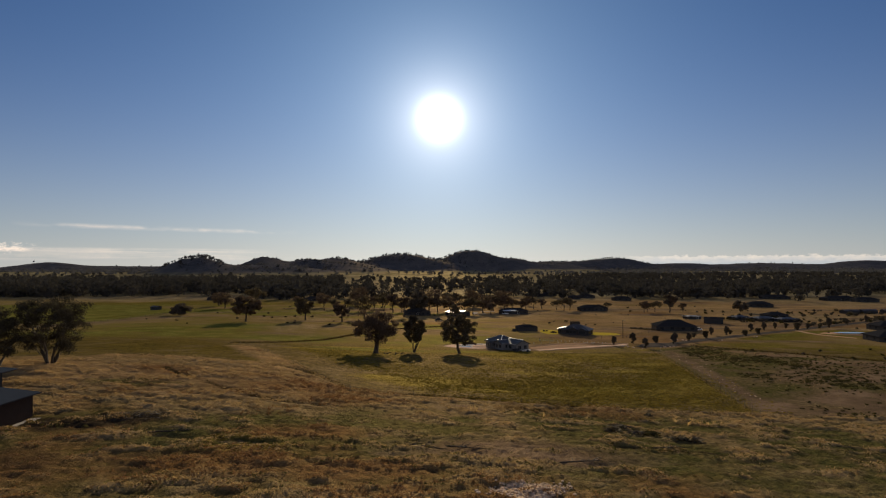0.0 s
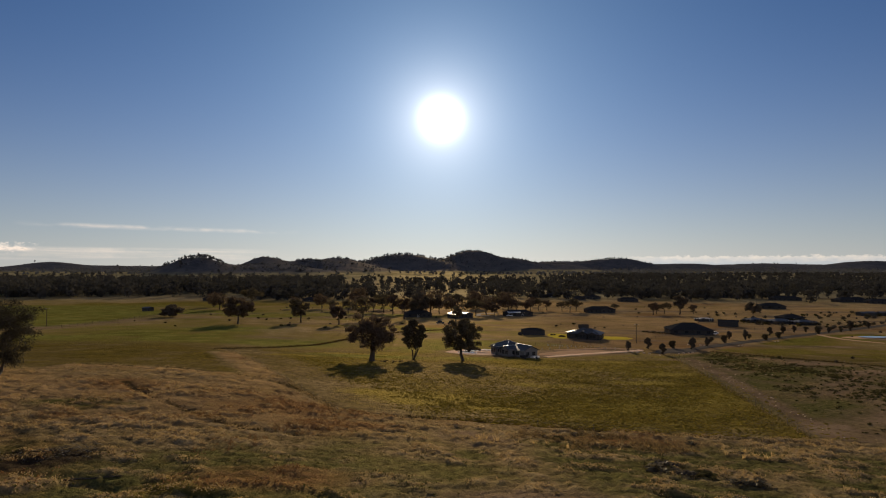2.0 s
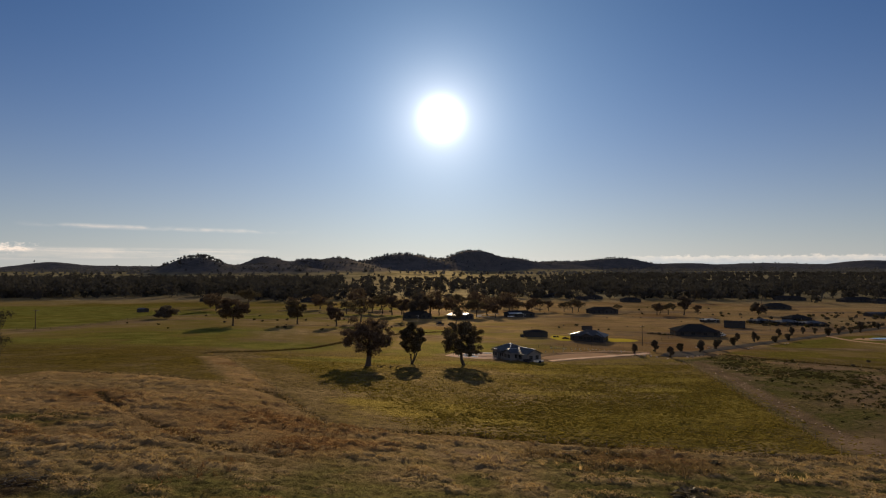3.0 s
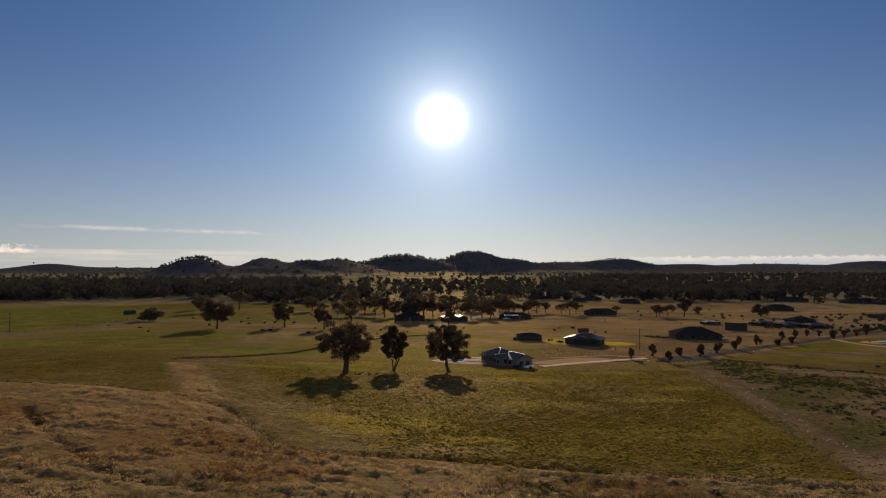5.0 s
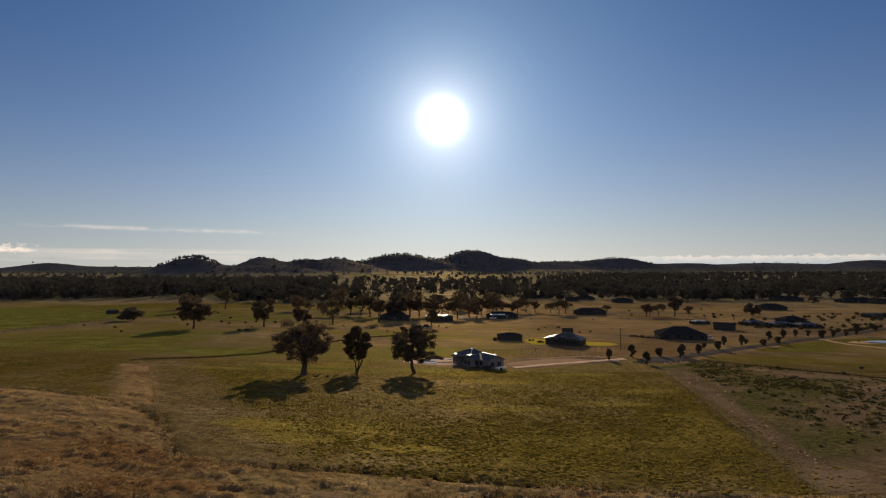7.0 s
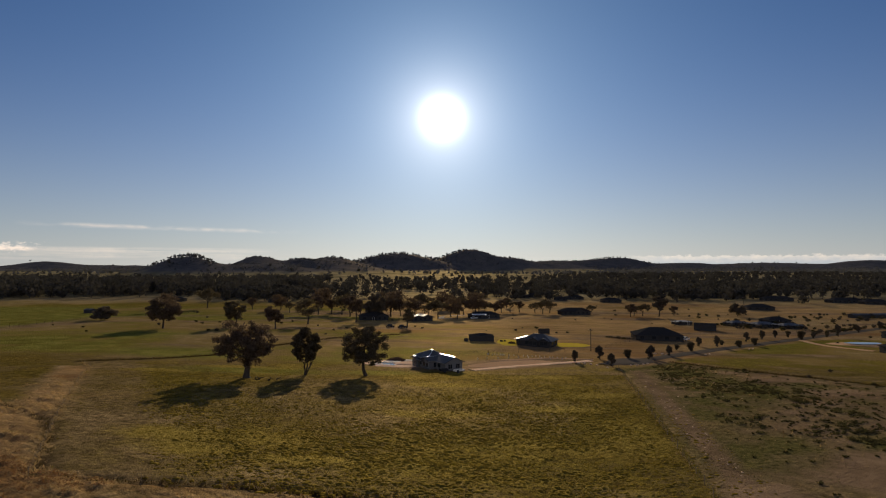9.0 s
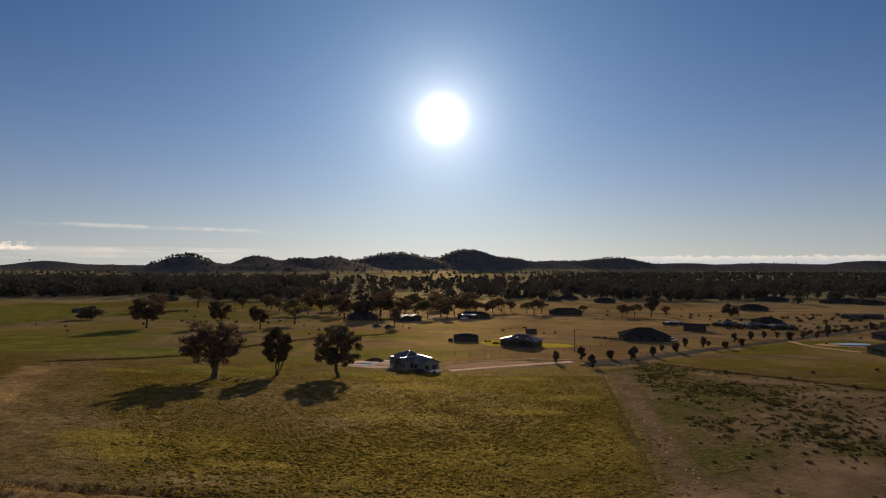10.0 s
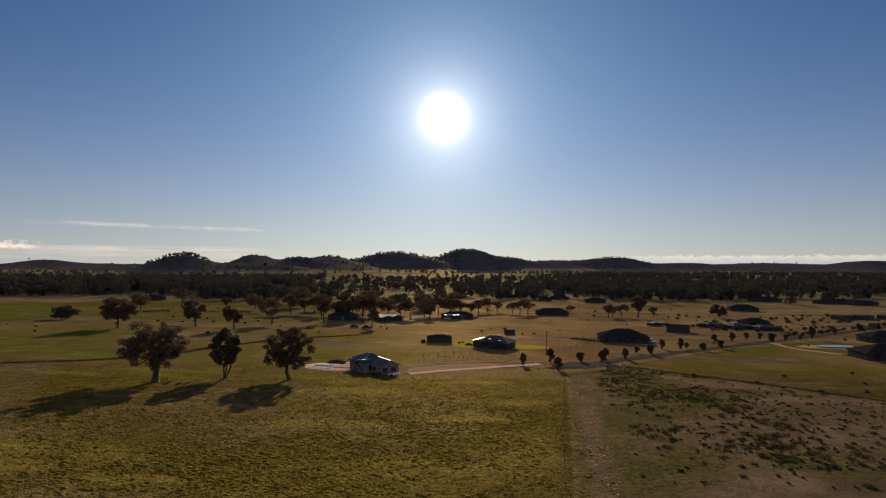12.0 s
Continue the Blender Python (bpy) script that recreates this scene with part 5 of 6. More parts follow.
def blotch(name, cx, cy, rx, ry, turn, mat, lift, label, category, seed, kind="structure", wobble=0.18, rings=6, dome=0.0):
    """An irregular rounded patch draped over the ground, raised in the middle if it is a heap."""
    rnd = random.Random(seed)
    ph = [rnd.uniform(0, 6.3) for _ in range(4)]
    verts, faces, m = [], [], 40
    c, s = math.cos(radians(turn)), math.sin(radians(turn))
    for r in range(rings + 1):
        for k in range(m):
            a = 2 * math.pi * k / m
            q = r / rings * (1 + wobble * (math.sin(2 * a + ph[0]) * 0.5 + math.sin(3 * a + ph[1]) * 0.35 + math.sin(7 * a + ph[2]) * 0.2))
            u, v = math.cos(a) * q * rx, math.sin(a) * q * ry
            x, y = cx + u * c - v * s, cy + u * s + v * c
            up = dome * max(0, 1 - (r / rings) ** 2) * (1 + 0.35 * noise.noise((x * 0.6, y * 0.6, seed)))
            verts.append((x, y, zat(x, y) + swell(x, y) + (lift if r < rings else -0.1) + up))
    for r in range(rings):
        for k in range(m):
            a, b = r * m + k, r * m + (k + 1) % m
            faces.append((a, a + m, b + m, b))
    return tagged(mesh_of(name, verts, faces, mat, smooth=True), label, category, kind=kind)


def build_ways():
    strip("road", ROAD_LINE, 5.4, ASPHALT, 0.22, "grey asphalt estate road", "road")
    blotch("turning_circle", 84.5, 235.5, 9.0, 7.0, 40, ASPHALT, 0.26, "asphalt turning circle at the road's end", "road", 3, wobble=0.05)
    strip("driveway", [(33, 214.5), (45, 223), (60, 231), (72, 237)], 3.0, PALE_EARTH, 0.22, "pale gravel driveway to the white house", "driveway", ragged=0.5)
    strip("driveway", [(184, 311), (182, 300), (181.5, 290), (184, 283), (189, 273)], 3.2, GRAVEL, 0.2, "pale curved gravel driveway past the dam", "driveway", ragged=0.3)
    strip("driveway", [(30, 424), (22, 420), (24, 440), (38, 452)], 3.5, CONCRETE, 0.2, "bright curved concrete driveway among trees", "driveway")
    strip("dirt_track", [(40, 237), (60, 243), (74, 240)], 2.2, GRAVEL, 0.18, "worn dirt track beside tree guards", "track", ragged=0.6, seed=6)
    blotch("spoil_bank", 14.0, 225.5, 4.6, 3.0, 15, PALE_EARTH, 0.3, "bank of pale dug earth beside the pool", "earth bank", 9, dome=0.35)
    blotch("dirt_yard", 46.5, 229.0, 17.0, 7.0, 28, GRAVEL, 0.13, "bare brown dirt yard along the driveway", "yard", 19, wobble=0.12)
    blotch("gravel_yard", 10.5, 227.5, 10.5, 8.5, 5, PALE_EARTH, 0.22, "pale gravel yard beside the white house", "yard", 5)
    blotch("yellow_lawn", 51.8, 287.0, 5.4, 12.5, -6, YELLOW_LAWN, 0.16, "bright yellow flowering lawn beside a house", "lawn", 7)
    blotch("yellow_lawn", 73.5, 281.0, 9.0, 8.0, -10, YELLOW_LAWN, 0.16, "bright yellow flowering lawn beside a house", "lawn", 8)
    z = min(zat(x, y) for x, y in ((192, 297), (206, 290), (205, 308))) + 0.75
    verts = [(202 + 7.5 * math.cos(a) * (1 + 0.1 * math.sin(3 * a)), 297.5 + 3.6 * math.sin(a), z) for a in np.linspace(0, 2 * math.pi, 40, endpoint=False)]
    tagged(mesh_of("dam", verts, [tuple(range(40))], WATER), "small farm dam with still pale water", "dam", kind="structure")
    blotch("dam_bank", 200, 297.5, 13.5, 7.2, 0, GRAVEL, 0.12, "bare clay bank round the dam", "bank", 11)


build_ways()


# ---- fences ----
def fence(line, label, gap=5.0, tall=1.25, mat=None, wires=4, thick=0.07, name="fence"):
    """A farm fence: every post an object, strained wires between them."""
    mat = mat or TIMBER
    thing = empty(name, pose(*on_ground(*line[0])), label, "fence")
    o = thing.matrix_basis.translation
    pts = []
    for (ax, ay), (bx, by) in zip(line, line[1:]):
        m = max(1, round(math.hypot(bx - ax, by - ay) / gap))
        pts += [(ax + (bx - ax) * k / m, ay + (by - ay) * k / m) for k in range(m)]
    pts.append(line[-1])
    bm = bmesh.new()
    bmesh.ops.create_cone(bm, cap_ends=True, segments=7, radius1=thick, radius2=thick * 0.9, depth=tall + 0.4)
    bmesh.ops.translate(bm, vec=(0, 0, (tall - 0.4) / 2), verts=bm.verts)
    me = bpy.data.meshes.new("post")
    bm.to_mesh(me)
    bm.free()
    me.materials.append(mat)
    rnd = random.Random(len(pts))
    tops = []
    for x, y in pts:
        ob = new("post", me)
        ob.parent = thing
        p = Vector(on_ground(x, y)) - o
        ob.matrix_basis = Matrix.Translation(p) @ pose(0, 0, 0, rnd.uniform(-3, 3), rnd.uniform(-3, 3), 0)
        tops.append(p)
    verts, faces = [], []
    for k in range(wires):
        z = tall * (0.25 + 0.7 * k / max(1, wires - 1))
        tube_into(verts, faces, [p + Vector((0, 0, z)) for p in tops], [0.006] * len(tops), 3)
    mesh_of("wire", verts, faces, WIRE, thing, "strained fence wire")
    return thing


fence(EAST_LINE, "wire fence with pale posts along a track", 4.0, 1.15, WEATHERED, thick=0.045)
fence(WEST_LINE, "wire fence with weathered posts beside dry grass", 9.0, 0.95, WEATHERED, thick=0.035)
fence([(-16, 104), (5.6, 106), (30, 104), (53.5, 101.5)], "wire fence along a dark grassy bank", 9.0, 0.85, WEATHERED, thick=0.035)
fence(LOT_LINE, "wire fence round a scrubby lot", 6.0, 1.0, WEATHERED, thick=0.035)
fence([(-72, 204), (-48.7, 235.6), (-38.2, 262.5), (-20, 292), (5, 312)], "old wire fence across green pasture", 9.0, 0.9, WEATHERED, thick=0.035)
fence([(-400, 262), (-172, 284), (-184, 405)], "distant wire fence along a farm track", 7.0)
fence([(20, 246), (46, 256), (80, 262), (106, 300)], "wire fence behind the houses", 6.0)
fence([(120, 330), (160, 335), (210, 352), (260, 392)], "wire fence beside estate blocks", 6.0)


# ---- small things ----
def tree_guards():
    """Pale plastic sleeves round seedlings, in a row."""
    first = None
    bm = bmesh.new()
    bmesh.ops.create_cone(bm, cap_ends=False, segments=8, radius1=0.14, radius2=0.15, depth=0.5)
    bmesh.ops.translate(bm, vec=(0, 0, 0.22), verts=bm.verts)
    me = bpy.data.meshes.new("sleeve")
    bm.to_mesh(me)
    bm.free()
    me.materials.append(PLASTIC_TUBE)
    bm = boxed((0.14, -0.02, -0.2, 0.18, 0.02, 0.7))
    stake = bpy.data.meshes.new("stake")
    bm.to_mesh(stake)
    bm.free()
    stake.materials.append(TIMBER)
    rnd = random.Random(2)
    for row, m in (([(40, 251), (46, 249.3), (56.3, 246.4), (65.5, 242)], 22), ([(36, 240), (50, 244), (64, 240)], 9)):
        for k in range(m):
            f = k / (m - 1) * (len(row) - 1)
            i = min(int(f), len(row) - 2)
            x, y = (row[i][q] + (row[i + 1][q] - row[i][q]) * (f - i) + rnd.uniform(-0.3, 0.3) for q in (0, 1))
            g = empty("tree_guard", pose(*on_ground(x, y), 0, 0, rnd.uniform(0, 360)), "pale plastic tree guard round a seedling", "tree guard", "tree guards in a row")
            for name, mesh in (("sleeve", me), ("stake", stake)):
                ob = new(name, mesh)
                ob.parent = g


def boulder(x, y, size, seed, mat, label="pale boulder at the road's edge", group="boulders at the road's end"):
    rnd = random.Random(seed)
    bm = bmesh.new()
    bmesh.ops.create_icosphere(bm, subdivisions=2, radius=1)
    for v in bm.verts:
        v.co *= 1 + 0.35 * noise.noise(v.co * 1.3 + Vector((seed * 3.1, 0, 0)))
        v.co = Vector((v.co.x * size * rnd.uniform(0.95, 1.05), v.co.y * size * 0.75, v.co.z * size * 0.5))
    ob = part("boulder", bm, mat, at=pose(*on_ground(x, y, size * 0.2), 0, 0, rnd.uniform(0, 180)))
    tagged(ob, label, "boulder", group)


def car(x, y, turn, paint, label, tall=1.5, dz=0.0):
    """A parked car: rounded body, glasshouse, four wheels, lamps."""
    c = empty("car", pose(x, y, zat(x, y) + dz, 0, 0, turn), label, "car")
    bm = boxed((-2.2, -0.88, 0.32, 2.2, 0.88, 0.95), bevel=0.14)
    part("body", bm, paint, c, smooth=False)
    bm = bmesh.new()
    v = box_into(bm, -1.6, -0.8, 0.9, 0.9, 0.8, tall)
    for p in v:
        if p.co.z > 1.2:
            p.co.x *= 0.72
            p.co.y *= 0.84
    bmesh.ops.bevel(bm, geom=bm.edges[:], offset=0.06, segments=2, affect="EDGES")
    cab = part("cabin", bm, GLASS, c)
    part("roof_panel", boxed((-1.1, -0.62, tall - 0.03, 0.6, 0.62, tall + 0.03), bevel=0.02), paint, cab)
    for sx in (-1.4, 1.4):
        for sy in (-0.82, 0.82):
            bm = bmesh.new()
            bmesh.ops.create_cone(bm, cap_ends=True, segments=18, radius1=0.34, radius2=0.34, depth=0.22)
            w = part("wheel", bm, RUBBER, c, at=pose(sx, sy, 0.34, 90, 0, 0))
            bm = bmesh.new()
            bmesh.ops.create_cone(bm, cap_ends=True, segments=12, radius1=0.2, radius2=0.2, depth=0.25)
            part("rim", bm, RIDGE_METAL, w)
    for sy in (-0.65, 0.65):
        part("headlight", boxed((2.13, sy - 0.15, 0.62, 2.23, sy + 0.15, 0.76), bevel=0.02), TRIM_WHITE, c)
    return c


def power_pole(x, y, tall, turn):
    p = empty("power_pole", pose(*on_ground(x, y), 0, 0, turn), "tall timber power pole with crossarm", "power pole", "power poles")
    bm = bmesh.new()
    bmesh.ops.create_cone(bm, cap_ends=True, segments=10, radius1=0.17, radius2=0.11, depth=tall + 0.6)
    bmesh.ops.translate(bm, vec=(0, 0, tall / 2 - 0.3), verts=bm.verts)
    part("pole", bm, TIMBER, p)
    arm = part("crossarm", boxed((-1.1, -0.06, tall - 0.5, 1.1, 0.06, tall - 0.38)), TIMBER, p)
    for s in (-1, -0.35, 0.35, 1):
        bm = bmesh.new()
        bmesh.ops.create_cone(bm, cap_ends=True, segments=8, radius1=0.05, radius2=0.03, depth=0.16)
        bmesh.ops.translate(bm, vec=(s, 0, tall - 0.3), verts=bm.verts)
        part("insulator", bm, TRIM_WHITE, arm)


def shrub_mesh(wide, tall, seed, sprays, leaf):
    rng = np.random.default_rng(seed)
    m = 9
    a, q = rng.random(m) * 6.28, np.sqrt(rng.random(m))
    C = np.stack([np.cos(a) * q * wide * 0.32, np.sin(a) * q * wide * 0.32, tall * (0.25 + 0.5 * rng.random(m))], 1)
    return leaf_cards(C, np.full(m, wide * 0.24), np.full(m, sprays), leaf, rng, 0.8)


def plant_shrubs():
    rnd = random.Random(6)
    kinds = []
    for k in range(3):
        V, F = shrub_mesh(2.2, 1.7, 80 + k, 15, 0.33)
        kinds.append(fast_mesh("shrub", V, F, (SCRUB, LEAF_OLIVE, LEAF_DARK)[k]))

    def shrub(x, y, k, label, group="", sz=1.0):
        ob = new("shrub", rnd.choice(kinds))
        ob.matrix_basis = pose(*on_ground(x, y, -0.05), 0, 0, rnd.uniform(0, 360)) @ Matrix.Diagonal((k, k, k * sz, 1))
        tagged(ob, label, "shrub", group)

    for _ in range(120):
        x, y = rnd.uniform(185, 350), rnd.uniform(335, 470)
        if y > 0.5 * x + 226 + rnd.uniform(0, 14):
            shrub(x, y, rnd.uniform(0.6, 1.5), "dark garden shrub on the estate blocks", "garden shrubs on the estate")
    for _ in range(60):
        shrub(rnd.uniform(180, 236), rnd.uniform(366, 400), rnd.uniform(0.5, 1.3), "dark garden shrub on the estate blocks", "garden shrubs on the estate")
    for k in range(46):
        x = 205 + k * 2.9 + rnd.uniform(-1, 1)
        shrub(x, 0.73 * x + 188 + rnd.uniform(-2, 2), rnd.uniform(0.8, 1.4), "dark shrub in a roadside planting", "shrubs along the road")
    for k in range(14):
        f = k / 13
        shrub(98 + 11.5 * f, 313 - 11 * f, rnd.uniform(0.5, 0.75), "clipped hedge shrub beside a dark house", "hedge beside the house")
    for x, y in ((23, 81), (25.5, 80), (27.5, 79.5), (24.5, 82.5), (30, 77.5), (32, 77)):
        shrub(x, y, rnd.uniform(1.0, 1.5), "low spreading green bush in dry grass", "bushes in the dry grass", 0.35)
    for x, y in ((37, 92), (44, 95), (18, 99), (21, 98.5), (15, 96), (24, 99.5), (33, 97)):
        shrub(x, y, rnd.uniform(0.5, 0.8), "small dark bush in dry grass", "bushes in the dry grass", 0.5)
    for _ in range(150):
        x, y = rnd.uniform(-170, 300), rnd.uniform(300, 575)
        if noise.noise((x * 0.02, y * 0.02, 4.0)) > -0.1:
            shrub(x, y, rnd.uniform(0.3, 1.0), "small dark bush on dry pasture", "bushes over the valley pasture", 0.8)
    for x, y in ((120, 200), (128, 188), (110, 214), (140, 190), (150, 205), (165, 200), (135, 215), (160, 225)):
        shrub(x, y, 0.6, "small seedling bush beside a fence", "seedlings in the paddock")
    for x, y in ((-128, 300), (-118, 344), (-92, 372), (-60, 380), (-40, 352), (10, 356), (3, 349), (14, 346)):
        shrub(x, y, rnd.uniform(0.5, 0.9), "low bush on green pasture", "bushes on the pasture")


def clutter():
    tree_guards()
    k = 0
    for x, y, s in ((67.2, 231.4, 0.55), (68.8, 230.2, 0.8), (70.4, 228.6, 0.7), (71.8, 226.8, 0.6), (73.6, 221.6, 0.45), (82.0, 226.2, 0.6), (84.0, 227.4, 0.75), (86.5, 228.8, 0.5), (97.8, 256.2, 0.8), (99.5, 255.8, 0.7), (101.8, 255.0, 0.8),
                    (103.0, 254.4, 0.55), (64.5, 229.5, 0.4), (88.5, 230.5, 0.5), (142, 274, 0.5), (144, 275.5, 0.6), (117, 255, 0.5), (119, 256.5, 0.6)):
        boulder(x, y, s * 0.85, k, LIMESTONE)
        k += 1
    for x, y, w, d, turn in ((9.2, 229.4, 5.2, 2.2, -14), (14.6, 233.0, 4.2, 2.0, -10), (19.2, 227.4, 3.6, 1.8, 30), (29.5, 212.4, 3.2, 1.4, 40)):
        slab = part("concrete_slab", boxed((-w / 2, -d / 2, -0.5, w / 2, d / 2, 0.14), bevel=0.03), SLAB, at=pose(x, y, zat(x, y) + swell(x, y) + 0.3, 0, 0, turn))
        tagged(slab, "pale new concrete slab in a dug yard", "concrete slab", "concrete slabs round the pool")
    car(17.6, 224.4, 60, CAR_WHITE, "white car parked in a gravel yard", dz=0.2)
    car(43.5, 419, 15, CAR_WHITE, "white car parked before a long house", dz=0.05)
    car(130, 305, 40, CAR_WHITE, "white car parked beside a dark house", dz=0.05)
    car(3.8, 346.5, 20, CAR_DARK, "dark car parked under a small tree", 1.7, dz=0.05)
    car(-2.5, 350, -10, CAR_DARK, "dark car parked on pasture near a tree", 1.6, dz=0.05)
    # unfinished swimming pool: a pale rim round a dark basin
    pool = empty("pool", pose(8.0, 224.6, zat(8, 224.6) + swell(8, 224.6) + 0.36, 0, 0, -14), "new swimming pool with pale concrete rim", "pool")
    part("rim", boxed((-3.3, -2.3, -0.5, 3.3, -1.9, 0.06), (-3.3, 1.9, -0.5, 3.3, 2.3, 0.06), (-3.3, -1.9, -0.5, -2.9, 1.9, 0.06), (2.9, -1.9, -0.5, 3.3, 1.9, 0.06), bevel=0.04), SLAB, pool)
    part("water", boxed((-2.9, -1.9, -0.5, 2.9, 1.9, -0.12)), WATER, pool)
    blotch("earth_mound", 10.2, 232.6, 3.6, 2.2, 5, SOIL_HEAP, 0.05, "mound of dark dug earth behind the pool", "earth mound", 15, kind="", dome=1.3)
    blotch("earth_mound", 52.0, 282.5, 1.8, 1.2, 5, SOIL_HEAP, 0.02, "small heap of dark soil on a lawn", "earth mound", 16, kind="", dome=0.8)
    # a trailer and a bin before the white house
    t = empty("trailer", pose(25.3, 207.9, zat(25.3, 207.9) + 0.1, 0, 0, 20), "small dark box trailer on the grass", "trailer")
    part("tray", boxed((-1.1, -0.7, 0.45, 1.1, 0.7, 0.55), (-1.1, -0.7, 0.55, -1.04, 0.7, 1.0), (1.04, -0.7, 0.55, 1.1, 0.7, 1.0), (-1.1, -0.7, 0.55, 1.1, -0.64, 1.0), (-1.1, 0.64, 0.55, 1.1, 0.7, 1.0)), CAR_DARK, t)
    part("drawbar", boxed((1.1, -0.05, 0.42, 2.2, 0.05, 0.5)), CAR_DARK, t)
    for s in (-0.78, 0.78):
        bm = bmesh.new()
        bmesh.ops.create_cone(bm, cap_ends=True, segments=16, radius1=0.32, radius2=0.32, depth=0.16)
        part("wheel", bm, RUBBER, t, at=pose(0, s, 0.32, 90, 0, 0))
    for x, y, r, h, lab in ((34.2, 289.2, 0.9, 1.2, "small dark tank beside a shed"), (29.2, 207.6, 0.35, 0.9, "dark drum standing on grass"), (48.5, 288.5, 0.6, 0.8, "dark drum beside a shed"), (50.0, 289.5, 0.5, 0.7, "dark drum beside a shed")):
        bm = bmesh.new()
        bmesh.ops.create_cone(bm, cap_ends=True, segments=24, radius1=r, radius2=r, depth=h)
        bmesh.ops.bevel(bm, geom=[e for e in bm.edges if abs(e.verts[0].co.z - e.verts[1].co.z) < 1e-4], offset=r * 0.08, segments=2, affect="EDGES")
        tk = empty("water_tank", pose(*on_ground(x, y)), lab, "tank")
        part("drum", bm, WALL_DARK, tk, at=pose(0, 0, h / 2 - 0.1))
        bm = bmesh.new()
        bmesh.ops.create_cone(bm, cap_ends=True, segments=24, radius1=r * 0.98, radius2=r * 0.2, depth=h * 0.12)
        part("lid", bm, ROOF_DARK, tk, at=pose(0, 0, h * 1.04 - 0.1))
    power_pole(-182, 289, 8.5, 20)
    power_pole(262, 520, 10, -10)
    power_pole(78.5, 262, 8.0, 30)
    # a fallen branch by the old gum
    verts, faces = [], []
    rnd = random.Random(3)
    for k in range(7):
        a = Vector((rnd.uniform(-2.5, 2.5), rnd.uniform(-0.8, 0.8), 0.1))
        b = a + Vector((rnd.uniform(-2, 2), rnd.uniform(-1, 1), rnd.uniform(0.1, 0.6)))
        tube_into(verts, faces, [a, a.lerp(b, 0.5) + Vector((0, 0, 0.15)), b], [0.16, 0.11, 0.05], 6)
    log = mesh_of("fallen_branch", verts, faces, BARK, smooth=True)
    log.matrix_basis = pose(*on_ground(-15.3, 180.5))
    tagged(log, "fallen grey branch lying under a gum tree", "fallen branch")
    # dead branches on the bare top of the knoll
    for bx, by, turn, seed in ((-1.5, 65.2, -25, 31), (2.6, 65.6, -15, 32), (14.3, 61.9, 8, 33), (27, 71, 4, 34), (-31, 68.5, 12, 35)):
        verts, faces = [], []
        rnd = random.Random(seed)
        spine = [Vector((x, rnd.uniform(-0.2, 0.2), 0.03 + 0.06 * rnd.random())) for x in (-2.4, -1.2, 0.0, 1.1, 2.2)]
        tube_into(verts, faces, spine, [0.1, 0.085, 0.065, 0.045, 0.02], 7)
        for k in range(7):
            a = spine[rnd.randint(0, 3)].lerp(spine[4], rnd.random() * 0.5)
            b = a + Vector((rnd.uniform(0.2, 1.4), rnd.uniform(-0.9, 0.9), rnd.uniform(-0.05, 0.35)))
            tube_into(verts, faces, [a, a.lerp(b, 0.5) + Vector((0, 0, 0.08)), b], [0.04, 0.03, 0.012], 5)
        bough = mesh_of("fallen_branch", verts, faces, BARK, smooth=True)
        bough.matrix_basis = pose(bx, by, zat(bx, by) + float(relief(np.array(bx), np.array(by))) + 0.02, 0, 0, turn)
        tagged(bough, "dead dark branch lying on bare knoll", "fallen branch", "dead branches on the knoll")
    # concrete apron along the brown shed
    apron = part("apron", boxed((-0.6, -4.0, -0.6, 0.6, 4.0, 0.08), bevel=0.04), CONCRETE, at=pose(-49.2, 69.0, zat(-49, 68) + 0.02))
    tagged(apron, "pale concrete apron along the brown shed", "apron", kind="structure")
    # heap of twigs, standing in for a mound of dark soil
    verts, faces = [], []
    rnd = random.Random(12)
    for k in range(150):
        x, y = rnd.gauss(0, 2.6), rnd.gauss(0, 1.1)
        z = 0.5 * math.exp(-(x / 3.4) ** 2 - (y / 1.5) ** 2) * rnd.random()
        a = Vector((x, y, z))
        b = a + Vector((rnd.uniform(-1.4, 1.4), rnd.uniform(-0.7, 0.7), rnd.uniform(-0.2, 0.5)))
        tube_into(verts, faces, [a, a.lerp(b, 0.5) + Vector((0, 0, 0.1)), b], [0.03, 0.022, 0.012], 4)
    brush = mesh_of("brush_heap", verts, faces, BARK)
    brush.matrix_basis = pose(*on_ground(-39.5, 74.5), 0, 0, 25)
    tagged(brush, "heap of dark twigs standing in for a soil mound", "brush heap", kind="stuff")


plant_shrubs()
clutter()


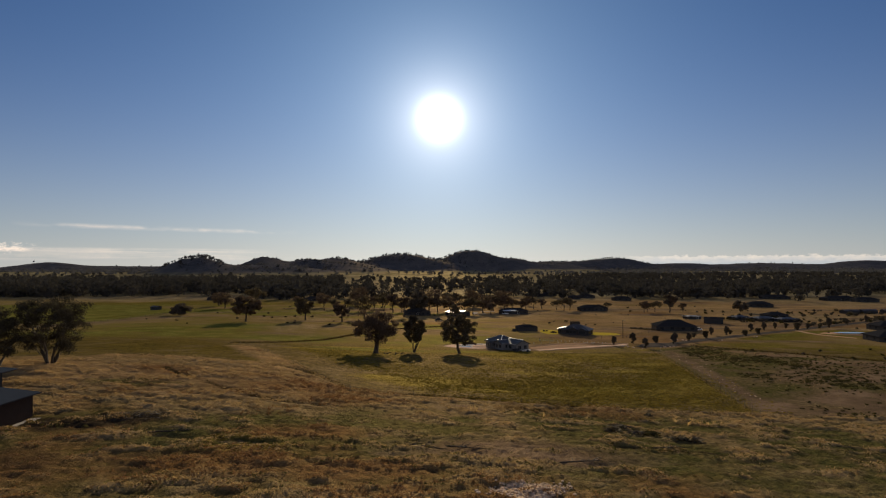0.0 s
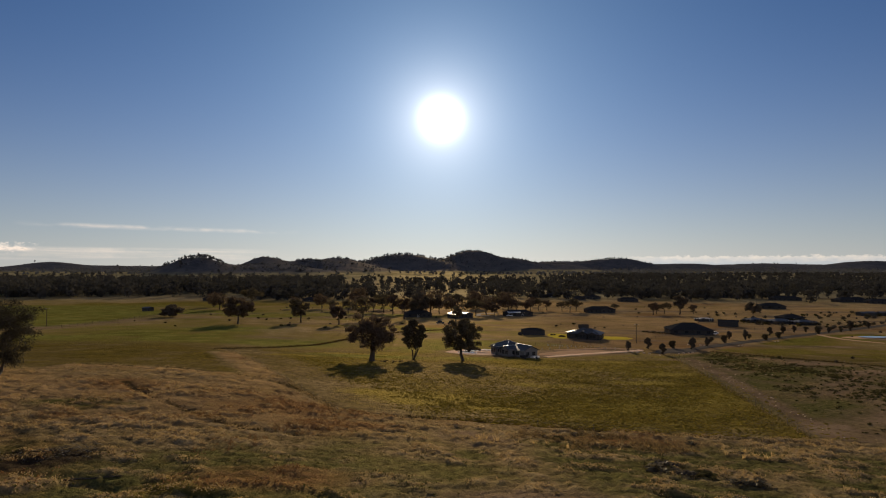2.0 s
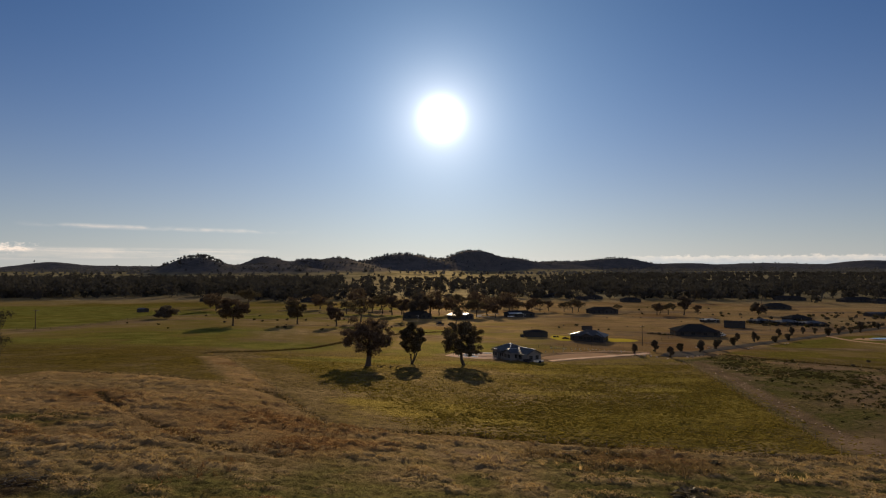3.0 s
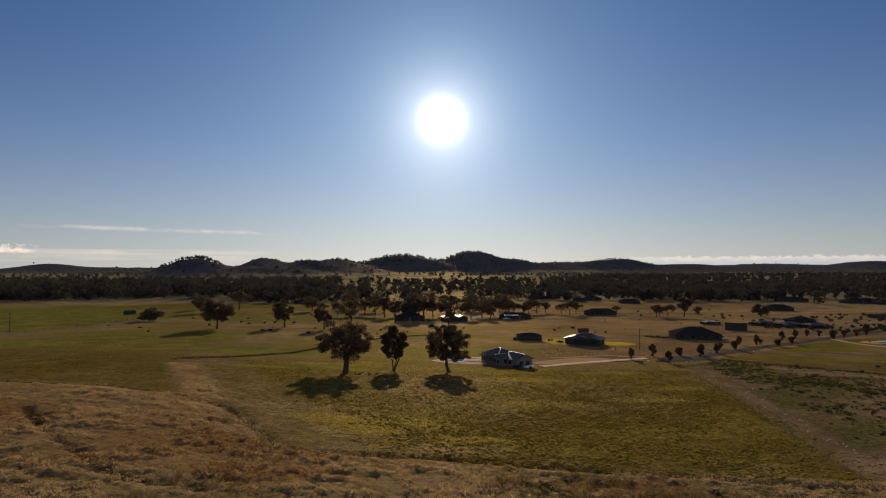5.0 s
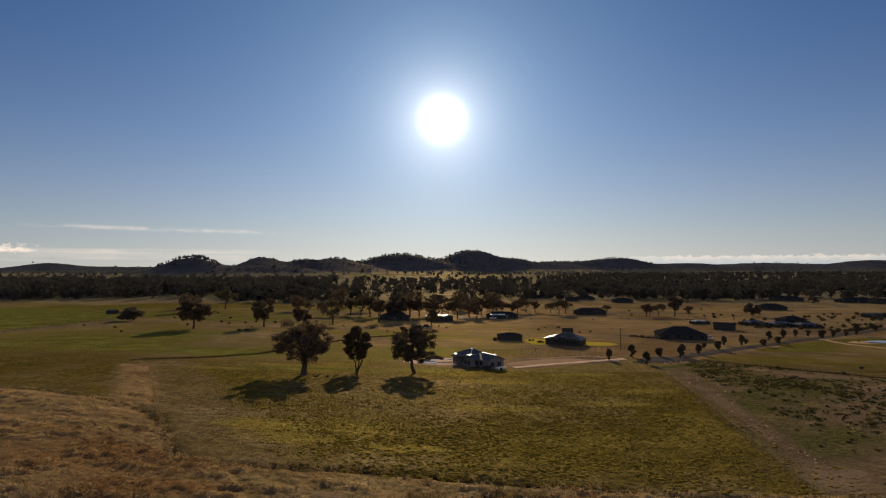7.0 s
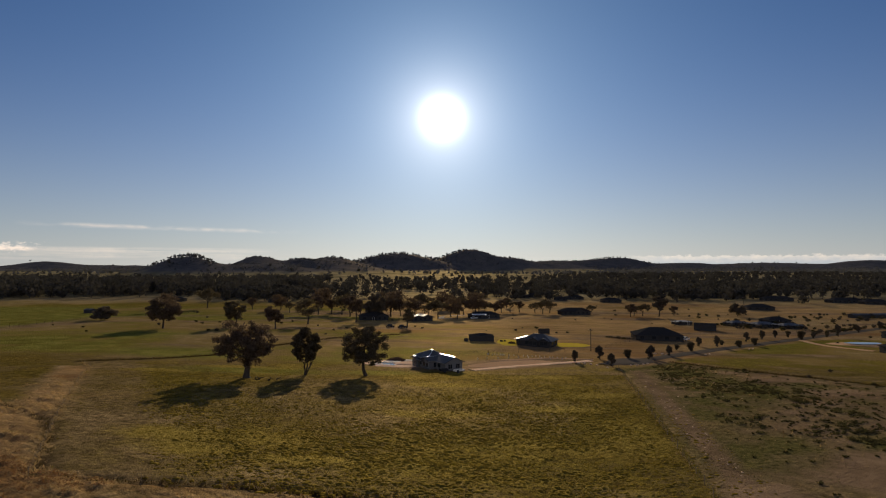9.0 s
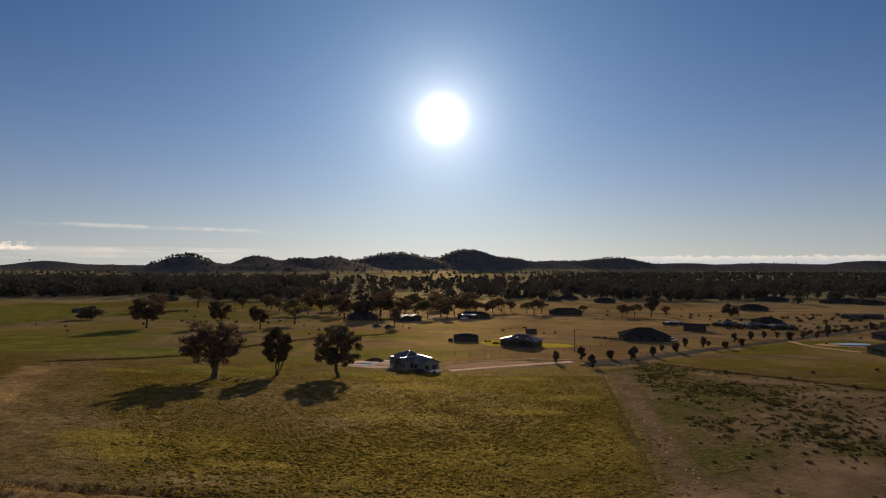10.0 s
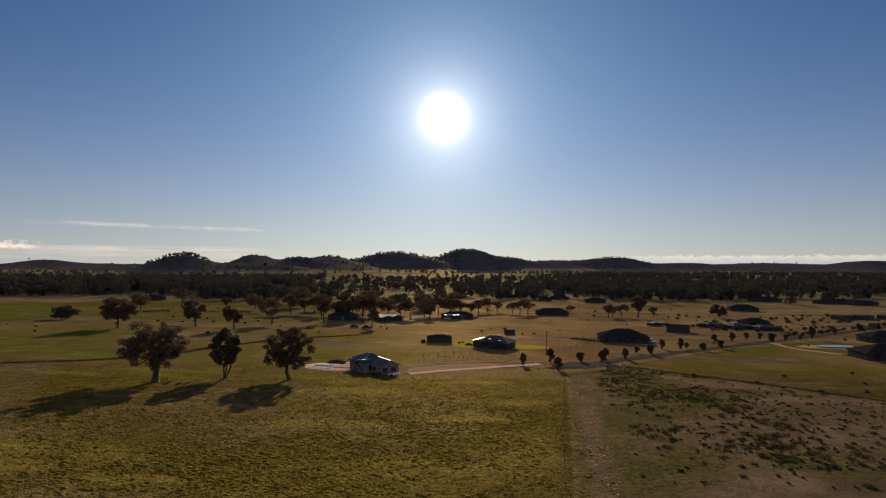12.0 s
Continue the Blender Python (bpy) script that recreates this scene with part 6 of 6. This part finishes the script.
# ---- grass and scrub ----
def tufts(name, places, tall, wide, blades, mat, label, seed):
    """Grass tussocks as one mesh: blades that lean outwards from their foot."""
    rng = np.random.default_rng(seed)
    P = np.repeat(places, blades, 0)
    m = len(P)
    k = np.repeat(rng.uniform(0.6, 1.35, len(places)), blades)
    a = rng.random(m) * 2 * np.pi
    out = np.stack([np.cos(a), np.sin(a), np.zeros(m)], 1)
    across = np.stack([-np.sin(a), np.cos(a), np.zeros(m)], 1)
    foot = P + out * (rng.random(m) * wide * 0.35 * k)[:, None]
    tip = foot + out * (rng.uniform(0.1, 0.75, m) * wide * k)[:, None] + np.array([0, 0, 1.0]) * (rng.uniform(0.5, 1.0, m) * tall * k)[:, None]
    half = across * (wide * 0.05 * k)[:, None]
    V = np.stack([foot - half - [0, 0, 0.06], foot + half - [0, 0, 0.06], tip + half * 0.25, tip - half * 0.25], 1).reshape(-1, 3)
    ob = new(name, fast_mesh(name, V, np.arange(4 * m).reshape(-1, 4), mat))
    return tagged(ob, label, "grass", kind="stuff")


def mounds(name, places, wide, tall, mat, label, seed, spread=0.45):
    """Tufts of matted grass as one mesh: low, uneven, ragged-rimmed mounds, each leaning its own way."""
    rng = np.random.default_rng(seed)
    m, k = len(places), 6
    size = wide * np.exp(spread * rng.normal(size=m)).clip(0.4, 2.4)
    high = tall * (0.6 + 0.8 * rng.random(m)) * (size / wide) ** 0.6
    turn = rng.random(m) * 2 * np.pi
    a = turn[:, None] + np.arange(k)[None] * 2 * np.pi / k + rng.normal(size=(m, k)) * 0.2
    long = 1 + 0.5 * rng.random(m)[:, None]
    rim_r = size[:, None] * rng.uniform(0.75, 1.3, (m, k))
    top_r = size[:, None] * rng.uniform(0.35, 0.75, (m, k))
    rim = np.stack([np.cos(a) * rim_r * long, np.sin(a) * rim_r, np.full((m, k), -0.06)], 2)
    mid = np.stack([np.cos(a) * top_r * long, np.sin(a) * top_r, high[:, None] * rng.uniform(0.55, 1.0, (m, k))], 2)
    tip = np.stack([rng.normal(size=m) * size * 0.15, rng.normal(size=m) * size * 0.15, high * rng.uniform(0.9, 1.25, m)], 1)[:, None]
    V = (places[:, None] + np.concatenate([rim, mid, tip], 1)).reshape(-1, 3)
    tri = []
    for q in range(k):
        p = (q + 1) % k
        tri += [(q, p, k + p), (q, k + p, k + q), (k + q, k + p, 2 * k)]
    F = (np.arange(m)[:, None, None] * (2 * k + 1) + np.array(tri)[None]).reshape(-1, 3)
    return tagged(new(name, fast_mesh(name, V, F, mat)), label, "grass", kind="stuff")


def scatter(rng, count, x0, x1, y0, y1, keep):
    x, y = rng.uniform(x0, x1, count), rng.uniform(y0, y1, count)
    ok = keep(x, y) > rng.random(count)
    x, y = x[ok], y[ok]
    z = height(x, y) + relief(x, y)
    return np.stack([x, y, z], 1)


def sow_grass():
    rng = np.random.default_rng(3)

    clumpy = lambda x, y: np.clip(1.5 * hummocks(x, y) - 0.45, 0.02, 1)
    green = lambda x, y: np.clip(covers(x, y)[0] - 0.15, 0, 1) * (1 - knoll_mask(x, y)) * np.clip(0.35 + 1.5 * rough(x, y, 5, 95, 3), 0.02, 1)
    tufts("green_tufts", scatter(rng, 80000, -70, 110, 42, 215, green), 0.2, 0.3, 6, GREEN_GRASS, "short yellow-green pasture grass in tufts", 4)
    thick = lambda x, y: np.clip(turf_mask(x, y) * np.clip(0.55 + 0.9 * rough(x, y, 6, 141, 2), 0.15, 1) * np.clip((182 - y + 14 * rough(x, y, 25, 143, 2)) / 45, 0.04, 1) * (1 - 0.85 * np.clip(2 * covers(x, y)[6] - 0.9, 0, 1)), 0, 1)
    mounds("turf_tufts", scatter(rng, 120000, -52, 80, 104, 212, thick), 0.18, 0.058, TURF, "close-set green grass tufts of the field", 21)
    sedge = lambda x, y: knoll_mask(x, y) * np.clip(1.9 * hummocks(x, y) - 0.55, 0.015, 1) * np.clip(1.15 - (y - 44) / 160, 0.3, 1)
    P = scatter(rng, 130000, -86, 100, 44, 165, sedge)
    layers = covers(P[:, 0], P[:, 1])
    damp = 1.5 * layers[8] - 0.1 > rng.random(len(P)) * 0.9
    red = layers[1] > 0.2 + 0.5 * rng.random(len(P))
    for name, which, mat, label in (("straw_tussocks", ~damp & ~red, MATTED, "pale matted tussocks of dry grass on the knoll"), ("dull_tussocks", damp & ~red, MOSS_GRASS, "dull green matted tussocks on the knoll"),
                                    ("rusty_tussocks", red, RUST_GRASS, "rusty brown matted tussocks on the knoll")):
        Q = P[which] + np.array([0, 0, 0.02])
        R = 0.27 * np.exp(0.4 * rng.normal(size=len(Q))).clip(0.45, 2.2)
        V, F = leaf_cards(Q, R, np.maximum(5, (R * 36).astype(int)), 0.1, rng, 0.42, -0.7, 0.46)
        tagged(new(name, fast_mesh(name, V, F, mat)), label, "grass", kind="stuff")
    lot = lambda x, y: within(x, y, [(58, 102), (175, 90), (135, 177), (97, 233), (80, 219)], 2.0)
    even = lambda x, y: lot(x, y) * np.clip(0.5 + 0.9 * rough(x, y, 20, 99, 3), 0.04, 1) * (1 - 0.9 * spot(x, y, 88, 115, 34, 17, -10)) * np.clip((x - 61 - 0.2 * (y - 102)) / 4, 0, 1) * (1 - 0.72 * np.clip((x - 92 - 0.1 * (y - 130)) / 14, 0, 1))
    bushes = scatter(rng, 13000, 56, 150, 100, 234, lambda x, y: np.clip(even(x, y) * (0.55 + 1.1 * spot(x, y, 86, 178, 22, 52, 10)), 0, 1))
    size = 0.12 + 0.5 * rng.random(len(bushes)) ** 4.5
    R = np.repeat(size, 3)
    C = np.repeat(bushes, 3, 0) + rng.normal(size=(len(bushes) * 3, 3)) * np.array([0.8, 0.5, 0.03]) * R[:, None] + np.array([0, 0, 0.1])
    V, F = leaf_cards(C, R, np.maximum(9, (R * 80).astype(int)), 0.1, rng, 0.6, 0.2, 0.8)
    tagged(new("scrub", fast_mesh("scrub", V, F, SCRUB)), "dark low scrub clumps over a bare lot", "scrub", kind="stuff")
    moss = lambda x, y: np.clip(covers(x, y)[8] - 0.2, 0, 1) * np.clip(0.4 + 1.4 * rough(x, y, 4, 96, 3), 0.02, 1)
    tufts("dark_tufts", scatter(rng, 40000, -70, 140, 42, 234, moss), 0.2, 0.36, 4, MOSS_GRASS, "dull dark green tufts of rank grass", 14)
    # pale stones strewn along the track and in the lot
    chips = scatter(rng, 3200, 56, 130, 100, 225, lambda x, y: lot(x, y) * np.maximum(0.6 * beside(x, y, [(57.5, 104), (60.5, 119), (69, 165), (78.5, 215)], 5.0, 2.0), 0.3 * spot(x, y, 82, 188, 14, 26, -10)))
    m = len(chips)
    q = rng.uniform(0.05, 0.17, m)[:, None, None]
    corner = np.array([[-1, -1, -0.3], [1, -0.8, -0.3], [0.9, 1, -0.3], [-1, 0.8, -0.3], [-0.6, -0.6, 0.6], [0.7, -0.5, 0.5], [0.5, 0.6, 0.6], [-0.5, 0.5, 0.5]])
    V = (chips[:, None, :] + corner[None] * q * rng.uniform(0.6, 1.4, (m, 8, 1))).reshape(-1, 3)
    F = (np.arange(m)[:, None, None] * 8 + np.array([[4, 5, 6, 7], [0, 1, 5, 4], [1, 2, 6, 5], [2, 3, 7, 6], [3, 0, 4, 7]])[None]).reshape(-1, 4)
    tagged(new("stone_chips", fast_mesh("stone_chips", V, F, LIMESTONE)), "pale stones strewn along a worn track", "stones", kind="stuff")
    tufts("lot_tussocks", scatter(rng, 16000, 56, 150, 100, 234, lambda x, y: lot(x, y) * clumpy(x, y) * 0.35), 0.12, 0.34, 5, STRAW, "pale dry tussocks between scrub clumps", 6)
    stalks = lambda x, y: lot(x, y) * np.clip(spot(x, y, 80, 192, 17, 36, 12) + 0.35, 0, 1) * np.clip(0.15 + 1.4 * rough(x, y, 9, 121, 3), 0.02, 1) * np.clip((x - 63 - 0.2 * (y - 102)) / 4, 0, 1)
    tufts("dead_stalks", scatter(rng, 15000, 58, 120, 130, 230, stalks), 0.4, 0.3, 6, BROWN_GRASS, "dead brown weed stalks over the scrubby lot", 16)
    tufts("pale_stalks", scatter(rng, 7000, 58, 120, 120, 230, lambda x, y: 0.5 * stalks(x, y)), 0.42, 0.3, 5, STRAW, "bleached straw stalks among the dead weeds", 17)
    along = []
    for line, gap in ((SOUTH_LINE, 0.16), (LOT_LINE, 0.07), (WEST_LINE, 0.5), ([(-72, 204), (-48.7, 235.6), (-38.2, 262.5), (-20, 292), (5, 312)], 0.07), (RUTS[0][0], 0.3), (RUTS[1][0], 0.3)):
        for (ax, ay), (bx, by) in zip(line, line[1:]):
            m = int(math.hypot(bx - ax, by - ay) / gap)
            f = rng.random(m)
            x, y = ax + (bx - ax) * f + rng.normal(size=m) * 0.45, ay + (by - ay) * f + rng.normal(size=m) * 0.45
            along.append(np.stack([x, y, height(x, y) + relief(x, y) - 0.12], 1))
    tufts("bank_grass", np.concatenate(along[3:5] + along[9:13]), 0.6, 0.55, 7, BANK_GRASS, "dark bank of rank grass along old fences", 18)
    tufts("rank_grass", np.concatenate(along), 0.3, 0.4, 5, BANK_GRASS, "dark rank grass along the fence lines", 8)
    verge = []
    for line, gap in ((WEST_LINE, 0.22), (EAST_LINE, 0.4)):
        for (ax, ay), (bx, by) in zip(line, line[1:]):
            m = int(math.hypot(bx - ax, by - ay) / gap)
            f = rng.random(m)
            x, y = ax + (bx - ax) * f + rng.normal(size=m) * 0.3, ay + (by - ay) * f + rng.normal(size=m) * 0.3
            verge.append(np.stack([x, y, height(x, y) + relief(x, y)], 1))
    tufts("fence_line_grass", np.concatenate(verge), 0.26, 0.4, 5, MATTED, "pale uncut grass standing along the fences", 25)
    big = scatter(rng, 900, -4, 52, 90, 104, lambda x, y: np.clip(-0.05 + 1.5 * rough(x, y, 9, 131, 2), 0, 1))
    tufts("tall_tussocks", big, 0.55, 0.8, 14, STRAW, "tall pale tussocks above the dark bank", 12)
    fluffy = scatter(rng, 3600, 8, 34, 86, 103, lambda x, y: spot(x, y, 20, 95, 13, 7, -8) * np.clip(0.2 + 1.2 * rough(x, y, 4, 133, 2), 0.03, 1))
    tufts("tall_rusty_tussocks", fluffy, 0.42, 0.85, 10, BROWN_GRASS, "tall brown tussocks thick on the knoll's edge", 13)
    plume = scatter(rng, 5200, -34, -4, 74, 106, lambda x, y: np.maximum(spot(x, y, -16, 95, 9, 7, 55), 0.7 * spot(x, y, -25, 81, 9, 4, 40)) * np.clip(0.25 + 1.2 * rough(x, y, 3.5, 137, 2), 0.05, 1))
    tufts("tall_russet_grass", plume, 0.34, 0.5, 9, RUST_GRASS, "tall russet grass in a bright patch", 26)
    # pale stones of the rocky patch
    stones = scatter(rng, 900, 0, 16, 47, 58, lambda x, y: spot(x, y, 7.5, 52, 5.5, 3.2, 20))
    V, F = [], []
    for k, (x, y, z) in enumerate(stones):
        r = rng.uniform(0.08, 0.26)
        b = len(V)
        for q in range(5):
            a = 2 * math.pi * q / 5 + rng.random() * 0.6
            V += [(x + math.cos(a) * r, y + math.sin(a) * r * 0.8, z - 0.05), (x + math.cos(a) * r * 0.7, y + math.sin(a) * r * 0.55, z + r * 0.35)]
        F += [tuple(b + i for i in ((2 * q), (2 * q + 2) % 10, (2 * q + 3) % 10, 2 * q + 1)) for q in range(5)] + [tuple(b + 2 * q + 1 for q in range(5))]
    tagged(mesh_of("stones", V, F, LIMESTONE), "pale flat stones on bare ground", "stones", kind="stuff")


sow_grass()
